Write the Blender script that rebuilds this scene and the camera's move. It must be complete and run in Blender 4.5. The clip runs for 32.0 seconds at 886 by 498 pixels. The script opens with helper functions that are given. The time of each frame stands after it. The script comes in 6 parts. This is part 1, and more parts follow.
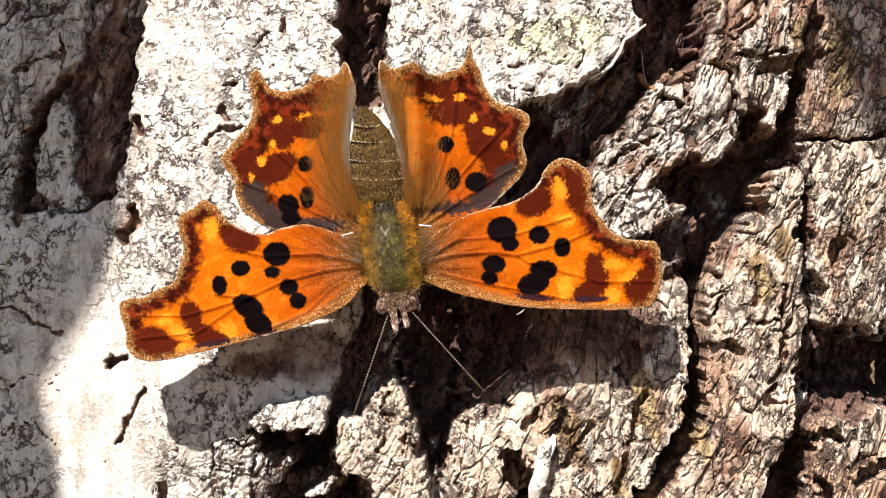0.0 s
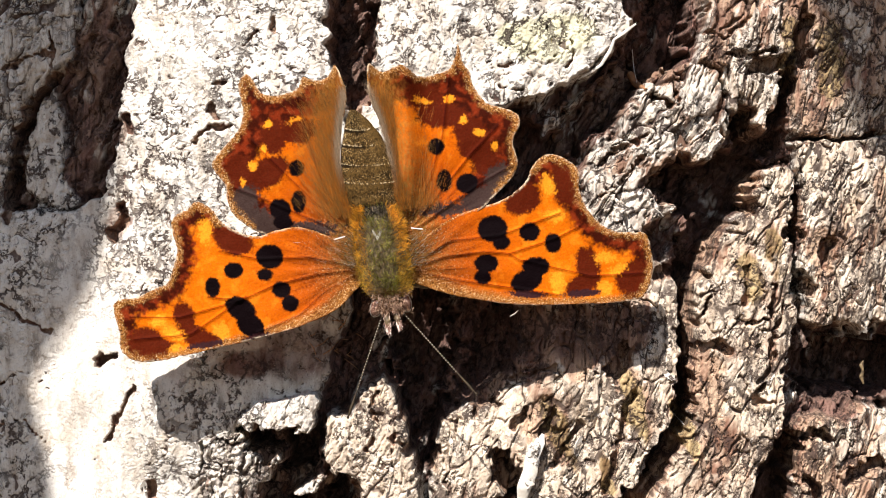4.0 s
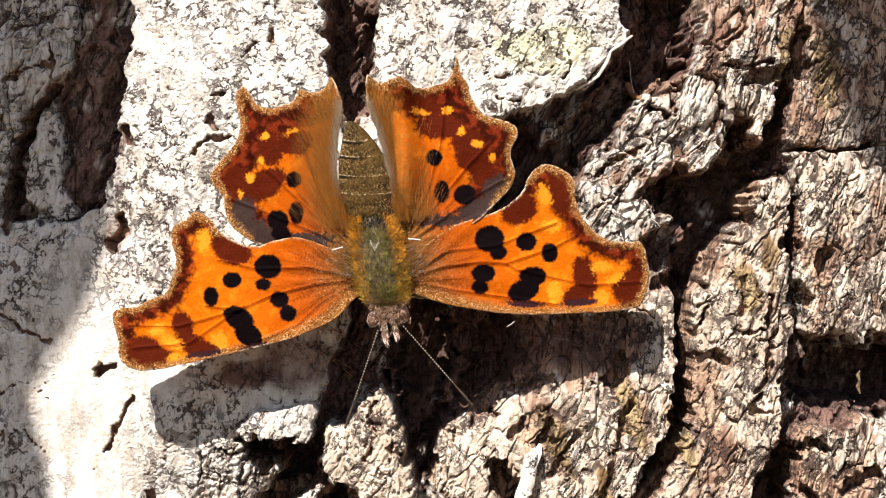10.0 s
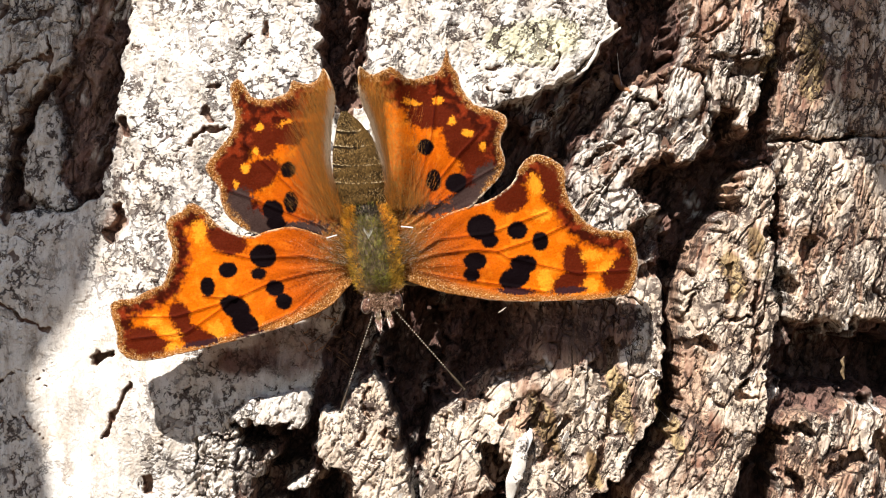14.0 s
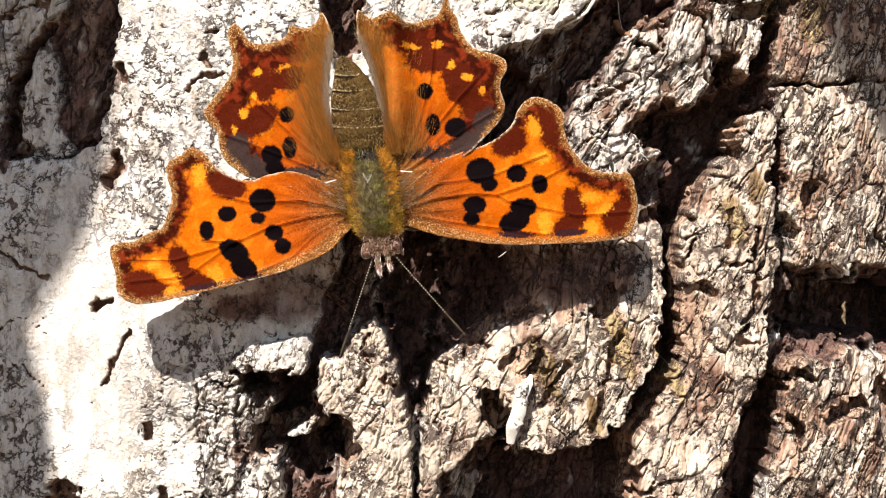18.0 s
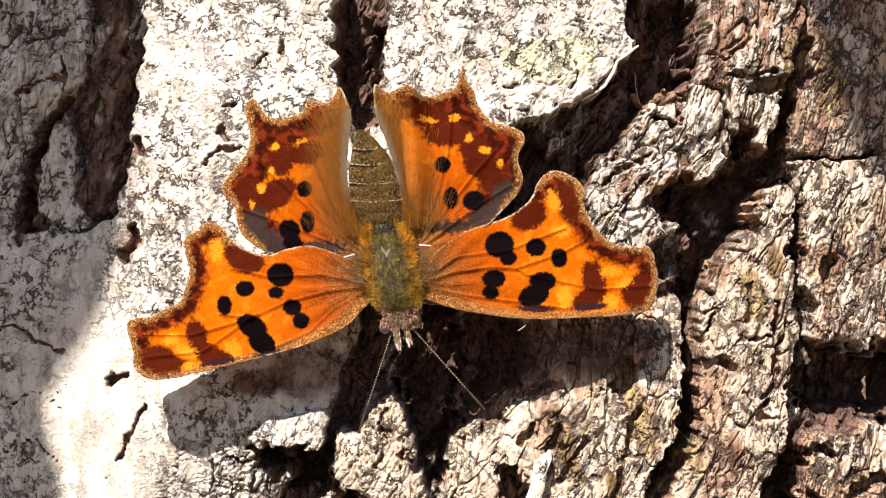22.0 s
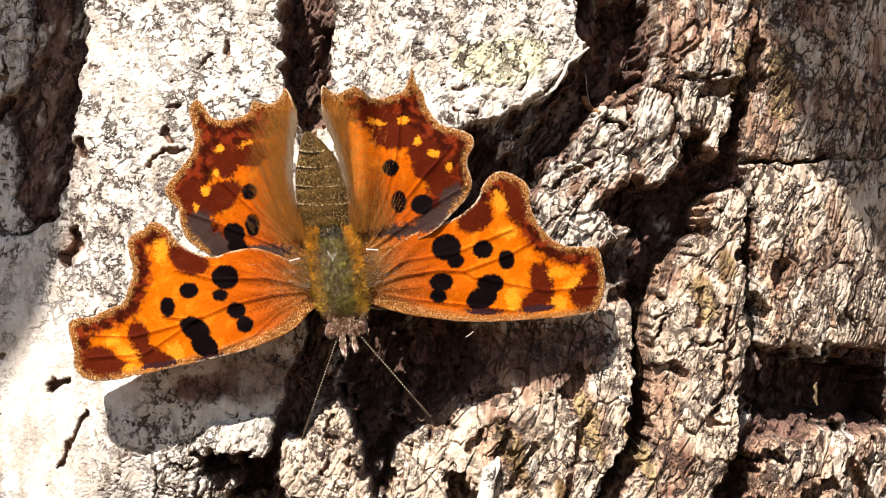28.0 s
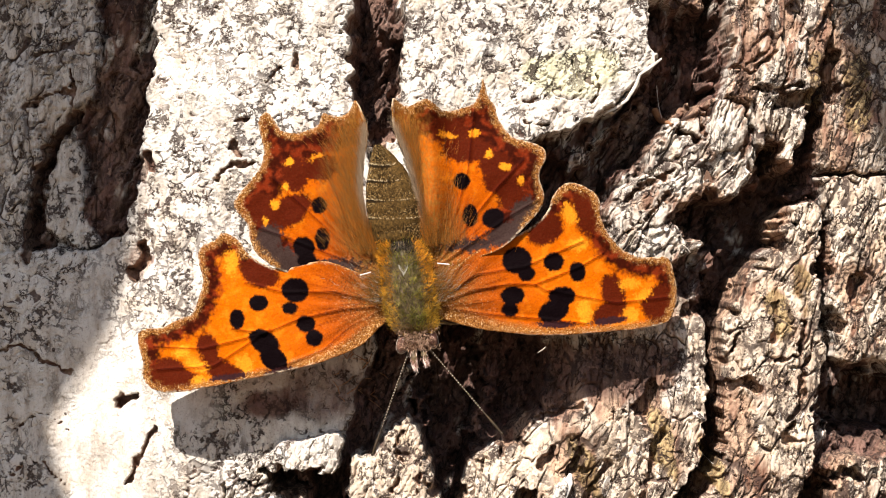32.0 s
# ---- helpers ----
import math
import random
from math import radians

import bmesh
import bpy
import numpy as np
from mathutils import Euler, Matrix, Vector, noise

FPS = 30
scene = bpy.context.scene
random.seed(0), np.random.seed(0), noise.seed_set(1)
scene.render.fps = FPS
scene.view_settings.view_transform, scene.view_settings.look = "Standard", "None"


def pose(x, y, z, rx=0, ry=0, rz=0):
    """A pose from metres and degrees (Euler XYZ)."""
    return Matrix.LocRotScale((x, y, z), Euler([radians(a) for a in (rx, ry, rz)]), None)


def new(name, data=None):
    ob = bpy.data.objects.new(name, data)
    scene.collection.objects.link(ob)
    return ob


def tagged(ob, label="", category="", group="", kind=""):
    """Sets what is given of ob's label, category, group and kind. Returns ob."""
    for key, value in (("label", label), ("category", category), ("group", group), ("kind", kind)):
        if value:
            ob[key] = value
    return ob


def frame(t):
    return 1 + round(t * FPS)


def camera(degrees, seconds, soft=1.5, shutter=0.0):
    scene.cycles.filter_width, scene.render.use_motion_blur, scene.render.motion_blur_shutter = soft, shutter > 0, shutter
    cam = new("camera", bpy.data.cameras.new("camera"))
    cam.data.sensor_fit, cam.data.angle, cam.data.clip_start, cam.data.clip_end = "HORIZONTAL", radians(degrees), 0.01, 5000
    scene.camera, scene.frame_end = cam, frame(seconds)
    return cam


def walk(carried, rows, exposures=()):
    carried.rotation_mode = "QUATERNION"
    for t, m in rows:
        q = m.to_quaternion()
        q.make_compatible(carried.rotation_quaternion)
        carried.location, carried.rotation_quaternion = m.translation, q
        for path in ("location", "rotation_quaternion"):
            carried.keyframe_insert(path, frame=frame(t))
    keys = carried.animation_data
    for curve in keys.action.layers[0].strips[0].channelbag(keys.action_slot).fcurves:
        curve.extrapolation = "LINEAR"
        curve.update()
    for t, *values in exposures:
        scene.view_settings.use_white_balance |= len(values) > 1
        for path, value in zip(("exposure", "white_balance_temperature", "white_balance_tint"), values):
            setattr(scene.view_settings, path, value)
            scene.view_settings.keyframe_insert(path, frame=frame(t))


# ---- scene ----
cam = camera(28.0, 32.0, soft=1.05)
walk(cam, [
    (0.0, pose(-0.000000, -0.155596, -0.000000, 90.0000, -0.0000, 0.0000)),
    (0.5, pose(0.000226, -0.155568, 0.000228, 89.7379, -0.0034, 0.0316)),
    (1.0, pose(0.000448, -0.155598, 0.000508, 89.5976, -0.0556, 0.0599)),
    (1.5, pose(0.000737, -0.155579, 0.000867, 89.5301, -0.1552, 0.1090)),
    (2.0, pose(0.000979, -0.155564, 0.001299, 89.4389, -0.1148, 0.1472)),
    (2.5, pose(0.001079, -0.155507, 0.001646, 89.3481, -0.1279, 0.1291)),
    (3.0, pose(0.001073, -0.155526, 0.001816, 89.2981, -0.1661, 0.0872)),
    (3.5, pose(0.001064, -0.155524, 0.001843, 89.2923, -0.1329, 0.0540)),
    (5.5, pose(0.001618, -0.155724, 0.001889, 89.3226, -0.0988, 0.2123)),
    (6.0, pose(0.001709, -0.155733, 0.001885, 89.3844, -0.1141, 0.2477)),
    (6.5, pose(0.001698, -0.155783, 0.001956, 89.4548, -0.1094, 0.2528)),
    (7.0, pose(0.001717, -0.155738, 0.001942, 89.5483, -0.1377, 0.2637)),
    (7.5, pose(0.001701, -0.155720, 0.001927, 89.6390, -0.1318, 0.2595)),
    (8.0, pose(0.001884, -0.155684, 0.001903, 89.6720, -0.1033, 0.3167)),
    (8.5, pose(0.002002, -0.155666, 0.001835, 89.6858, -0.0955, 0.3594)),
    (9.0, pose(0.002003, -0.155733, 0.001814, 89.6844, -0.1060, 0.3579)),
    (9.5, pose(0.001889, -0.155759, 0.001912, 89.6411, -0.1186, 0.3150)),
    (10.0, pose(0.001768, -0.156160, 0.001965, 89.5921, -0.1117, 0.2306)),
    (10.5, pose(0.001746, -0.156869, 0.001977, 89.5393, -0.0599, 0.1565)),
    (11.0, pose(0.001763, -0.157540, 0.001846, 89.5547, -0.0703, 0.0975)),
    (11.5, pose(0.001768, -0.158251, 0.001509, 89.6495, -0.0748, 0.0497)),
    (12.0, pose(0.001842, -0.158652, 0.001015, 89.7620, -0.0887, 0.0266)),
    (12.5, pose(0.001716, -0.158944, 0.000820, 89.7890, -0.0549, -0.0367)),
    (13.0, pose(0.001548, -0.159143, 0.000629, 89.8044, -0.0520, -0.1134)),
    (13.5, pose(0.001366, -0.159114, 0.000532, 89.8044, -0.0253, -0.1781)),
    (14.0, pose(0.001295, -0.159061, 0.000449, 89.7856, -0.0013, -0.2019)),
    (14.5, pose(0.001328, -0.159133, 0.000366, 89.7607, 0.0309, -0.1879)),
    (16.5, pose(0.001446, -0.158741, 0.000006, 89.4990, 0.1840, -0.1367)),
    (17.0, pose(0.001532, -0.158647, -0.000265, 89.2398, 0.1913, -0.1136)),
    (17.5, pose(0.001607, -0.158596, -0.000672, 88.9100, 0.1788, -0.0919)),
    (18.0, pose(0.001687, -0.158545, -0.001238, 88.6407, 0.1665, -0.0722)),
    (18.5, pose(0.001728, -0.158373, -0.001919, 88.5063, 0.1814, -0.0687)),
    (19.0, pose(0.001650, -0.158311, -0.002128, 89.1996, 0.1932, -0.0750)),
    (19.5, pose(0.001417, -0.158187, -0.001806, 90.4036, 0.1453, -0.1211)),
    (20.0, pose(0.000922, -0.158280, -0.001258, 90.9354, 0.1242, -0.2286)),
    (20.5, pose(0.000455, -0.158327, -0.000754, 90.8319, 0.1229, -0.3105)),
    (21.0, pose(0.000267, -0.158302, -0.000522, 90.7422, 0.1433, -0.2881)),
    (21.5, pose(0.000109, -0.158239, -0.000521, 90.7378, 0.1415, -0.2136)),
    (22.0, pose(-0.000033, -0.157811, -0.000657, 90.8147, 0.1443, -0.1231)),
    (22.5, pose(-0.000184, -0.156943, -0.000786, 90.9238, 0.1438, -0.0977)),
    (23.0, pose(-0.000358, -0.156231, -0.000883, 91.0163, 0.1152, -0.0956)),
    (23.5, pose(-0.000423, -0.155916, -0.000990, 91.0751, 0.0901, -0.2547)),
    (24.0, pose(-0.000188, -0.155811, -0.000975, 91.0721, 0.1030, -0.6095)),
    (24.5, pose(0.000289, -0.155845, -0.000793, 91.0320, 0.0946, -0.9641)),
    (25.0, pose(0.000810, -0.155957, -0.000541, 91.0316, 0.0731, -1.2760)),
    (25.5, pose(0.001225, -0.155838, -0.000345, 91.1220, 0.1061, -1.4042)),
    (27.5, pose(0.001250, -0.155860, -0.000057, 91.0679, 0.0367, -1.4318)),
    (28.0, pose(0.001120, -0.155595, -0.000314, 90.8260, 0.0384, -1.3878)),
    (28.5, pose(0.000950, -0.155324, -0.000512, 90.5299, 0.0993, -1.2715)),
    (29.0, pose(0.000704, -0.155074, -0.000675, 90.3226, 0.1825, -1.1304)),
    (29.5, pose(0.000294, -0.154756, -0.000786, 90.3412, 0.1756, -0.9464)),
    (30.0, pose(-0.000051, -0.154628, -0.000721, 90.5395, 0.1507, -0.6628)),
    (30.5, pose(-0.000355, -0.154318, -0.000560, 90.7724, 0.1447, -0.3460)),
    (31.0, pose(-0.000724, -0.154032, -0.000387, 90.9777, 0.1017, -0.0772)),
    (31.5, pose(-0.001007, -0.153905, -0.000237, 91.1673, 0.1322, 0.0461)),
    (32.0, pose(-0.001213, -0.153876, -0.000202, 91.2545, 0.1055, 0.0111)),
], exposures=[(0.0, 1.09, 6500, 10.5), (19.0, 1.09, 6500, 10.5), (23.0, 1.11, 6800, 12.0), (32.0, 1.11, 6800, 12.0)])

# ---- daylight ----
LIGHT = Vector((0.238, 0.622, -0.746)).normalized()      # the way the sunlight travels
world = bpy.data.worlds.new("sky")
scene.world = world
world.use_nodes = True
sky = world.node_tree.nodes.new("ShaderNodeTexSky")
sky.sky_type, sky.sun_disc = "NISHITA", False
sky.sun_elevation = math.asin(-LIGHT.z)
sky.sun_rotation = math.atan2(-LIGHT.x, -LIGHT.y)
world.node_tree.links.new(sky.outputs[0], world.node_tree.nodes["Background"].inputs[0])
world.node_tree.nodes["Background"].inputs[1].default_value = 0.053
sun = new("sun", bpy.data.lights.new("sun", "SUN"))
sun.data.energy, sun.data.angle, sun.data.color = 4.6, radians(0.53), (1.0, 0.955, 0.895)
sun.matrix_world = LIGHT.to_track_quat("-Z", "Y").to_matrix().to_4x4()

MM = 0.001


# ---- materials ----
class Nodes:
    """A small builder for node materials."""

    def __init__(self, name):
        self.m = bpy.data.materials.new(name)
        self.m.use_nodes = True
        self.t = self.m.node_tree
        self.out = self.t.nodes["Principled BSDF"]

    def add(self, kind, **values):
        n = self.t.nodes.new(kind)
        for k, v in values.items():
            if k in n.inputs:
                self.put(v, n.inputs[k])
        return n

    def put(self, v, socket):
        if isinstance(v, bpy.types.NodeSocket):
            self.t.links.new(v, socket)
        else:
            socket.default_value = v

    def attr(self, name, output="Fac"):
        n = self.t.nodes.new("ShaderNodeAttribute")
        n.attribute_name = name
        return n.outputs[output]

    def noise(self, scale, detail=4.0, rough=0.6, stretch=None, distort=0.0):
        co = self.t.nodes.new("ShaderNodeTexCoord").outputs["Object"]
        if stretch:
            mp = self.t.nodes.new("ShaderNodeMapping")
            mp.inputs["Scale"].default_value = stretch
            mp.inputs["Rotation"].default_value = (0, radians(-14), 0)
            self.t.links.new(co, mp.inputs[0])
            co = mp.outputs[0]
        n = self.add("ShaderNodeTexNoise", Scale=scale, Detail=detail, Roughness=rough, Distortion=distort)
        self.t.links.new(co, n.inputs["Vector"])
        return n.outputs["Fac"]

    def net(self, scale, stretch, wander, width):
        """Thin lines between cells drawn out along the grain: 1 on a line."""
        co = self.t.nodes.new("ShaderNodeTexCoord").outputs["Object"]
        drift = self.add("ShaderNodeTexNoise", Scale=scale * 0.9, Detail=4.0, Roughness=0.62)
        self.t.links.new(co, drift.inputs["Vector"])
        bend = self.t.nodes.new("ShaderNodeVectorMath")
        bend.operation = "MULTIPLY_ADD"
        self.t.links.new(drift.outputs["Color"], bend.inputs[0])
        bend.inputs[1].default_value = (wander * 2, wander * 2, wander * 2)
        self.t.links.new(co, bend.inputs[2])
        mp = self.t.nodes.new("ShaderNodeMapping")
        mp.inputs["Scale"].default_value, mp.inputs["Rotation"].default_value = stretch, (0, radians(-22), 0)
        self.t.links.new(bend.outputs[0], mp.inputs[0])
        cell = self.add("ShaderNodeTexVoronoi", Scale=scale)
        cell.feature = "DISTANCE_TO_EDGE"
        self.t.links.new(mp.outputs[0], cell.inputs["Vector"])
        return self.math("SUBTRACT", 1.0, self.ramp(cell.outputs["Distance"], width * 0.25, width))

    def ramp(self, v, lo, hi):
        n = self.t.nodes.new("ShaderNodeMapRange")
        n.interpolation_type = "SMOOTHSTEP"
        n.inputs["From Min"].default_value, n.inputs["From Max"].default_value = lo, hi
        self.put(v, n.inputs["Value"])
        return n.outputs["Result"]

    def math(self, op, a, b=0.5):
        n = self.t.nodes.new("ShaderNodeMath")
        n.operation = op
        self.put(a, n.inputs[0])
        self.put(b, n.inputs[1])
        return n.outputs[0]

    def mix(self, fac, a, b, blend="MIX"):
        n = self.t.nodes.new("ShaderNodeMix")
        n.data_type, n.blend_type = "RGBA", blend
        self.put(fac, n.inputs[0])
        for v, s in ((a, n.inputs[6]), (b, n.inputs[7])):
            self.put((*v, 1.0) if isinstance(v, tuple) and len(v) == 3 else v, s)
        return n.outputs[2]

    def bump(self, v, dist, strength=1.0):
        n = self.t.nodes.new("ShaderNodeBump")
        n.inputs["Strength"].default_value, n.inputs["Distance"].default_value = strength, dist
        self.put(v, n.inputs["Height"])
        self.t.links.new(n.outputs[0], self.out.inputs["Normal"])

    def done(self, colour, rough=0.8, spec=0.3, metal=0.0):
        self.put((*colour, 1.0) if isinstance(colour, tuple) and len(colour) == 3 else colour, self.out.inputs["Base Color"])
        self.put(rough, self.out.inputs["Roughness"])
        self.out.inputs["Specular IOR Level"].default_value = spec
        self.out.inputs["Metallic"].default_value = metal
        return self.m


def bark_material():
    """Pale crust over tan and red-brown layers, split by fine dark cracks, with lichen and olive fibre where the mesh says so."""
    n = Nodes("bark")
    zone = n.t.nodes.new("ShaderNodeSeparateColor")
    n.t.links.new(n.attr("bark_zone", "Color"), zone.inputs[0])
    crust, tan, lichen = zone.outputs[0], zone.outputs[1], zone.outputs[2]
    flake, worn, sunwash, olive = n.attr("flake"), n.attr("worn"), n.attr("sunwash"), n.attr("olive")
    coarse = n.noise(170, 5, 0.65)
    grain = n.noise(900, 5, 0.66, (1.0, 1.0, 0.26), 0.4)
    fine = n.noise(2600, 4, 0.7)
    streak = n.noise(620, 5, 0.68, (1.0, 1.0, 0.13), 0.3)
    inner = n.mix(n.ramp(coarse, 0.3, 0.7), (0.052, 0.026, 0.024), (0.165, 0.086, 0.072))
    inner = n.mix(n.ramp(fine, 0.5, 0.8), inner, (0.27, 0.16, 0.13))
    mid = n.mix(n.ramp(streak, 0.34, 0.64), (0.21, 0.105, 0.068), (0.60, 0.425, 0.295))
    mid = n.mix(n.ramp(coarse, 0.55, 0.75), mid, (0.25, 0.115, 0.085))
    mid = n.mix(n.math("MULTIPLY", n.ramp(n.math("ADD", olive, n.math("SUBTRACT", streak, 0.5)), 0.35, 0.65), 0.85),
                mid, n.mix(n.ramp(streak, 0.36, 0.62), (0.13, 0.078, 0.028), (0.46, 0.34, 0.165)))
    white = n.mix(n.ramp(grain, 0.3, 0.62), (0.46, 0.40, 0.34), (0.66, 0.62, 0.565))
    white = n.mix(n.math("MULTIPLY", n.ramp(n.noise(310, 5, 0.7), 0.50, 0.68), 0.5), white, (0.46, 0.37, 0.275))
    white = n.mix(n.ramp(fine, 0.60, 0.74), white, (0.21, 0.16, 0.13))
    white = n.mix(n.math("MULTIPLY", n.ramp(tan, 0.55, 0.95), 0.8), white, n.mix(1.0, white, (0.96, 0.83, 0.70), "MULTIPLY"))
    # hairline cracks: loose wandering ones in the pale crust, a close net along the grain where it is worn
    crazed = n.ramp(n.noise(105, 4, 0.65), 0.36, 0.52)
    loose = n.math("MULTIPLY", n.net(620, (1.0, 1.0, 0.85), 0.0019, 0.13), n.ramp(n.noise(520, 3, 0.6), 0.47, 0.54))
    tiny = n.math("MULTIPLY", n.net(1500, (1.0, 1.0, 0.7), 0.0008, 0.14), n.ramp(n.noise(700, 3, 0.6), 0.53, 0.61))
    hair2 = n.math("ABSOLUTE", n.math("SUBTRACT", n.noise(950, 6, 0.62, (1.0, 1.0, 0.3)), 0.5))
    lines2 = n.math("MULTIPLY", n.math("SUBTRACT", 1.0, n.ramp(hair2, 0.006, 0.03)), n.ramp(n.noise(260, 4, 0.65), 0.52, 0.64))
    lines = n.math("MAXIMUM", n.math("MULTIPLY", n.math("MAXIMUM", loose, tiny), crazed), n.math("MULTIPLY", lines2, 0.6))
    wide = n.math("MULTIPLY", n.net(430, (1.0, 1.0, 0.34), 0.0011, 0.075), n.ramp(n.noise(330, 3, 0.6), 0.47, 0.56))
    close = n.math("MULTIPLY", n.net(1150, (1.0, 1.0, 0.40), 0.0006, 0.10), n.ramp(n.noise(420, 3, 0.6), 0.52, 0.62))
    split = n.math("MULTIPLY", n.math("MAXIMUM", wide, n.math("MULTIPLY", close, 0.8)), n.math("MAXIMUM", worn, n.math("MULTIPLY", n.ramp(n.noise(95, 3, 0.6), 0.53, 0.62), 0.75)))
    # no crack lines on the patches that imitate bark washed out by sun
    lines = n.math("MULTIPLY", n.math("MAXIMUM", lines, split), n.math("SUBTRACT", 1.0, sunwash))
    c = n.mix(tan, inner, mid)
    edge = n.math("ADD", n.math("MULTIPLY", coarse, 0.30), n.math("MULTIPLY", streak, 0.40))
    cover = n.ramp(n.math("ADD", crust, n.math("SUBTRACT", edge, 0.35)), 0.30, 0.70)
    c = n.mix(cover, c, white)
    li = n.ramp(n.math("ADD", lichen, n.math("SUBTRACT", n.noise(520, 5, 0.7), 0.62)), 0.25, 0.62)
    c = n.mix(n.math("MULTIPLY", li, 0.5), c, n.mix(n.ramp(fine, 0.35, 0.65), (0.40, 0.39, 0.17), (0.72, 0.70, 0.42)))
    # dark cracks and lifted edges, with their small shadows put into the colour
    c = n.mix(n.math("MULTIPLY", lines, 0.93), c, (0.040, 0.024, 0.020))
    c = n.mix(n.math("MULTIPLY", n.ramp(flake, 0.45, 0.9), 0.9), c, (0.075, 0.042, 0.032))
    # fibres along the grain of the worn bark, and grit all over
    fibre = n.noise(2500, 4, 0.72, (1.0, 1.0, 0.11))
    dark = n.mix(1.0, c, (0.30, 0.22, 0.17), "MULTIPLY")
    c = n.mix(n.math("MULTIPLY", n.math("MULTIPLY", n.ramp(fibre, 0.53, 0.63), worn), 0.45), c, dark)
    c = n.mix(n.math("MULTIPLY", n.ramp(n.noise(7500, 2, 0.6), 0.58, 0.68), 0.38), c, dark)
    soft = n.noise(620, 3, 0.55, (1.0, 1.0, 0.3), 0.3)
    n.bump(n.math("SUBTRACT", n.math("ADD", n.math("SUBTRACT", n.math("MULTIPLY", soft, 0.2), n.math("MULTIPLY", n.math("MULTIPLY", fibre, worn), 0.5)), n.math("MULTIPLY", fine, 0.42)), n.math("MULTIPLY", lines, 1.1)), 0.00015, 0.8)
    return n.done(c, 0.9, 0.25)


def plain_material(name, a, b, scale, rough=0.7, spec=0.3, bump=0.0):
    n = Nodes(name)
    v = n.noise(scale, 4, 0.65)
    if bump:
        n.bump(v, bump)
    return n.done(n.mix(n.ramp(v, 0.3, 0.7), a, b), rough, spec)


def wing_material():
    """Scales in the colours of the mesh, with a fine grain; a little light passes through."""
    n = Nodes("wing_scales")
    base = n.attr("scale_colour", "Color")
    fine = n.noise(5200, 3, 0.7)
    c = n.mix(n.math("MULTIPLY", n.ramp(fine, 0.35, 0.75), 0.45), base, (0.45, 0.32, 0.25), "MULTIPLY")
    dust = n.noise(8200, 2, 0.8)
    gilt = n.mix(n.ramp(dust, 0.40, 0.50), (0.060, 0.024, 0.009), n.mix(n.ramp(dust, 0.58, 0.66), (0.32, 0.13, 0.028), (0.76, 0.58, 0.34)))
    c = n.mix(n.attr("dusting"), c, gilt)
    n.bump(n.math("ADD", fine, n.math("MULTIPLY", n.attr("dusting"), dust)), 0.00007, 0.8)
    n.done(c, 0.7, 0.03)
    tr = n.t.nodes.new("ShaderNodeBsdfTranslucent")
    n.t.links.new(base, tr.inputs[0])
    mx = n.t.nodes.new("ShaderNodeMixShader")
    mx.inputs[0].default_value = 0.10
    n.t.links.new(n.out.outputs[0], mx.inputs[1])
    n.t.links.new(tr.outputs[0], mx.inputs[2])
    n.t.links.new(mx.outputs[0], n.t.nodes["Material Output"].inputs[0])
    return n.m


def hair_material():
    n = Nodes("hair")
    return n.done(n.attr("scale_colour", "Color"), 0.6, 0.15)


BARK = bark_material()
WING = wing_material()
HAIR = hair_material()
EYE = plain_material("eye", (0.09, 0.040, 0.028), (0.18, 0.095, 0.07), 4000, 0.25, 0.6)
CHITIN = plain_material("chitin", (0.05, 0.03, 0.015), (0.20, 0.14, 0.07), 3000, 0.55, 0.4, 0.00003)
DARK = plain_material("dark_chitin", (0.018, 0.011, 0.006), (0.05, 0.032, 0.014), 3000, 0.6, 0.3, 0.00003)
ABDOMEN = plain_material("abdomen_scales", (0.020, 0.011, 0.004), (0.12, 0.068, 0.020), 5200, 0.8, 0.05, 0.00005)
PALE = plain_material("pale_chitin", (0.30, 0.24, 0.19), (0.50, 0.43, 0.36), 2500, 0.5, 0.4)
SILK = plain_material("silk", (0.6, 0.56, 0.5), (0.8, 0.78, 0.74), 900, 0.4, 0.4)
SOIL = plain_material("leaf_litter", (0.05, 0.035, 0.02), (0.16, 0.10, 0.05), 9, 0.9, 0.2, 0.02)
CRUST = plain_material("clean_crust", (0.50, 0.45, 0.38), (0.74, 0.71, 0.66), 700, 0.9, 0.2, 0.00012)
FIBRE = plain_material("fibre", (0.20, 0.085, 0.040), (0.42, 0.22, 0.11), 1500, 0.7, 0.3)


# ---- arrays: noise and distances ----
_perm = np.random.RandomState(7).permutation(1024).astype(np.int32)
_ang = np.random.RandomState(11).rand(1024) * 2 * np.pi
_gx, _gy = np.cos(_ang).astype(np.float32), np.sin(_ang).astype(np.float32)


def gnoise(x, y, seed=0):
    """Gradient noise of arrays, about -1 to 1."""
    x, y = np.asarray(x + seed * 17.31, np.float32), np.asarray(y + seed * 9.77, np.float32)
    xi, yi = np.floor(x).astype(np.int32), np.floor(y).astype(np.int32)
    xf, yf = x - xi, y - yi
    u, v = xf * xf * xf * (xf * (xf * 6 - 15) + 10), yf * yf * yf * (yf * (yf * 6 - 15) + 10)

    p0, p1 = _perm[xi & 1023] + yi, _perm[(xi + 1) & 1023] + yi

    def corner(p, i, j):
        k = _perm[(p + j) & 1023]
        return _gx[k] * (xf - i) + _gy[k] * (yf - j)

    a = corner(p0, 0, 0) * (1 - u) + corner(p1, 1, 0) * u
    b = corner(p0, 0, 1) * (1 - u) + corner(p1, 1, 1) * u
    return 1.5 * (a * (1 - v) + b * v)


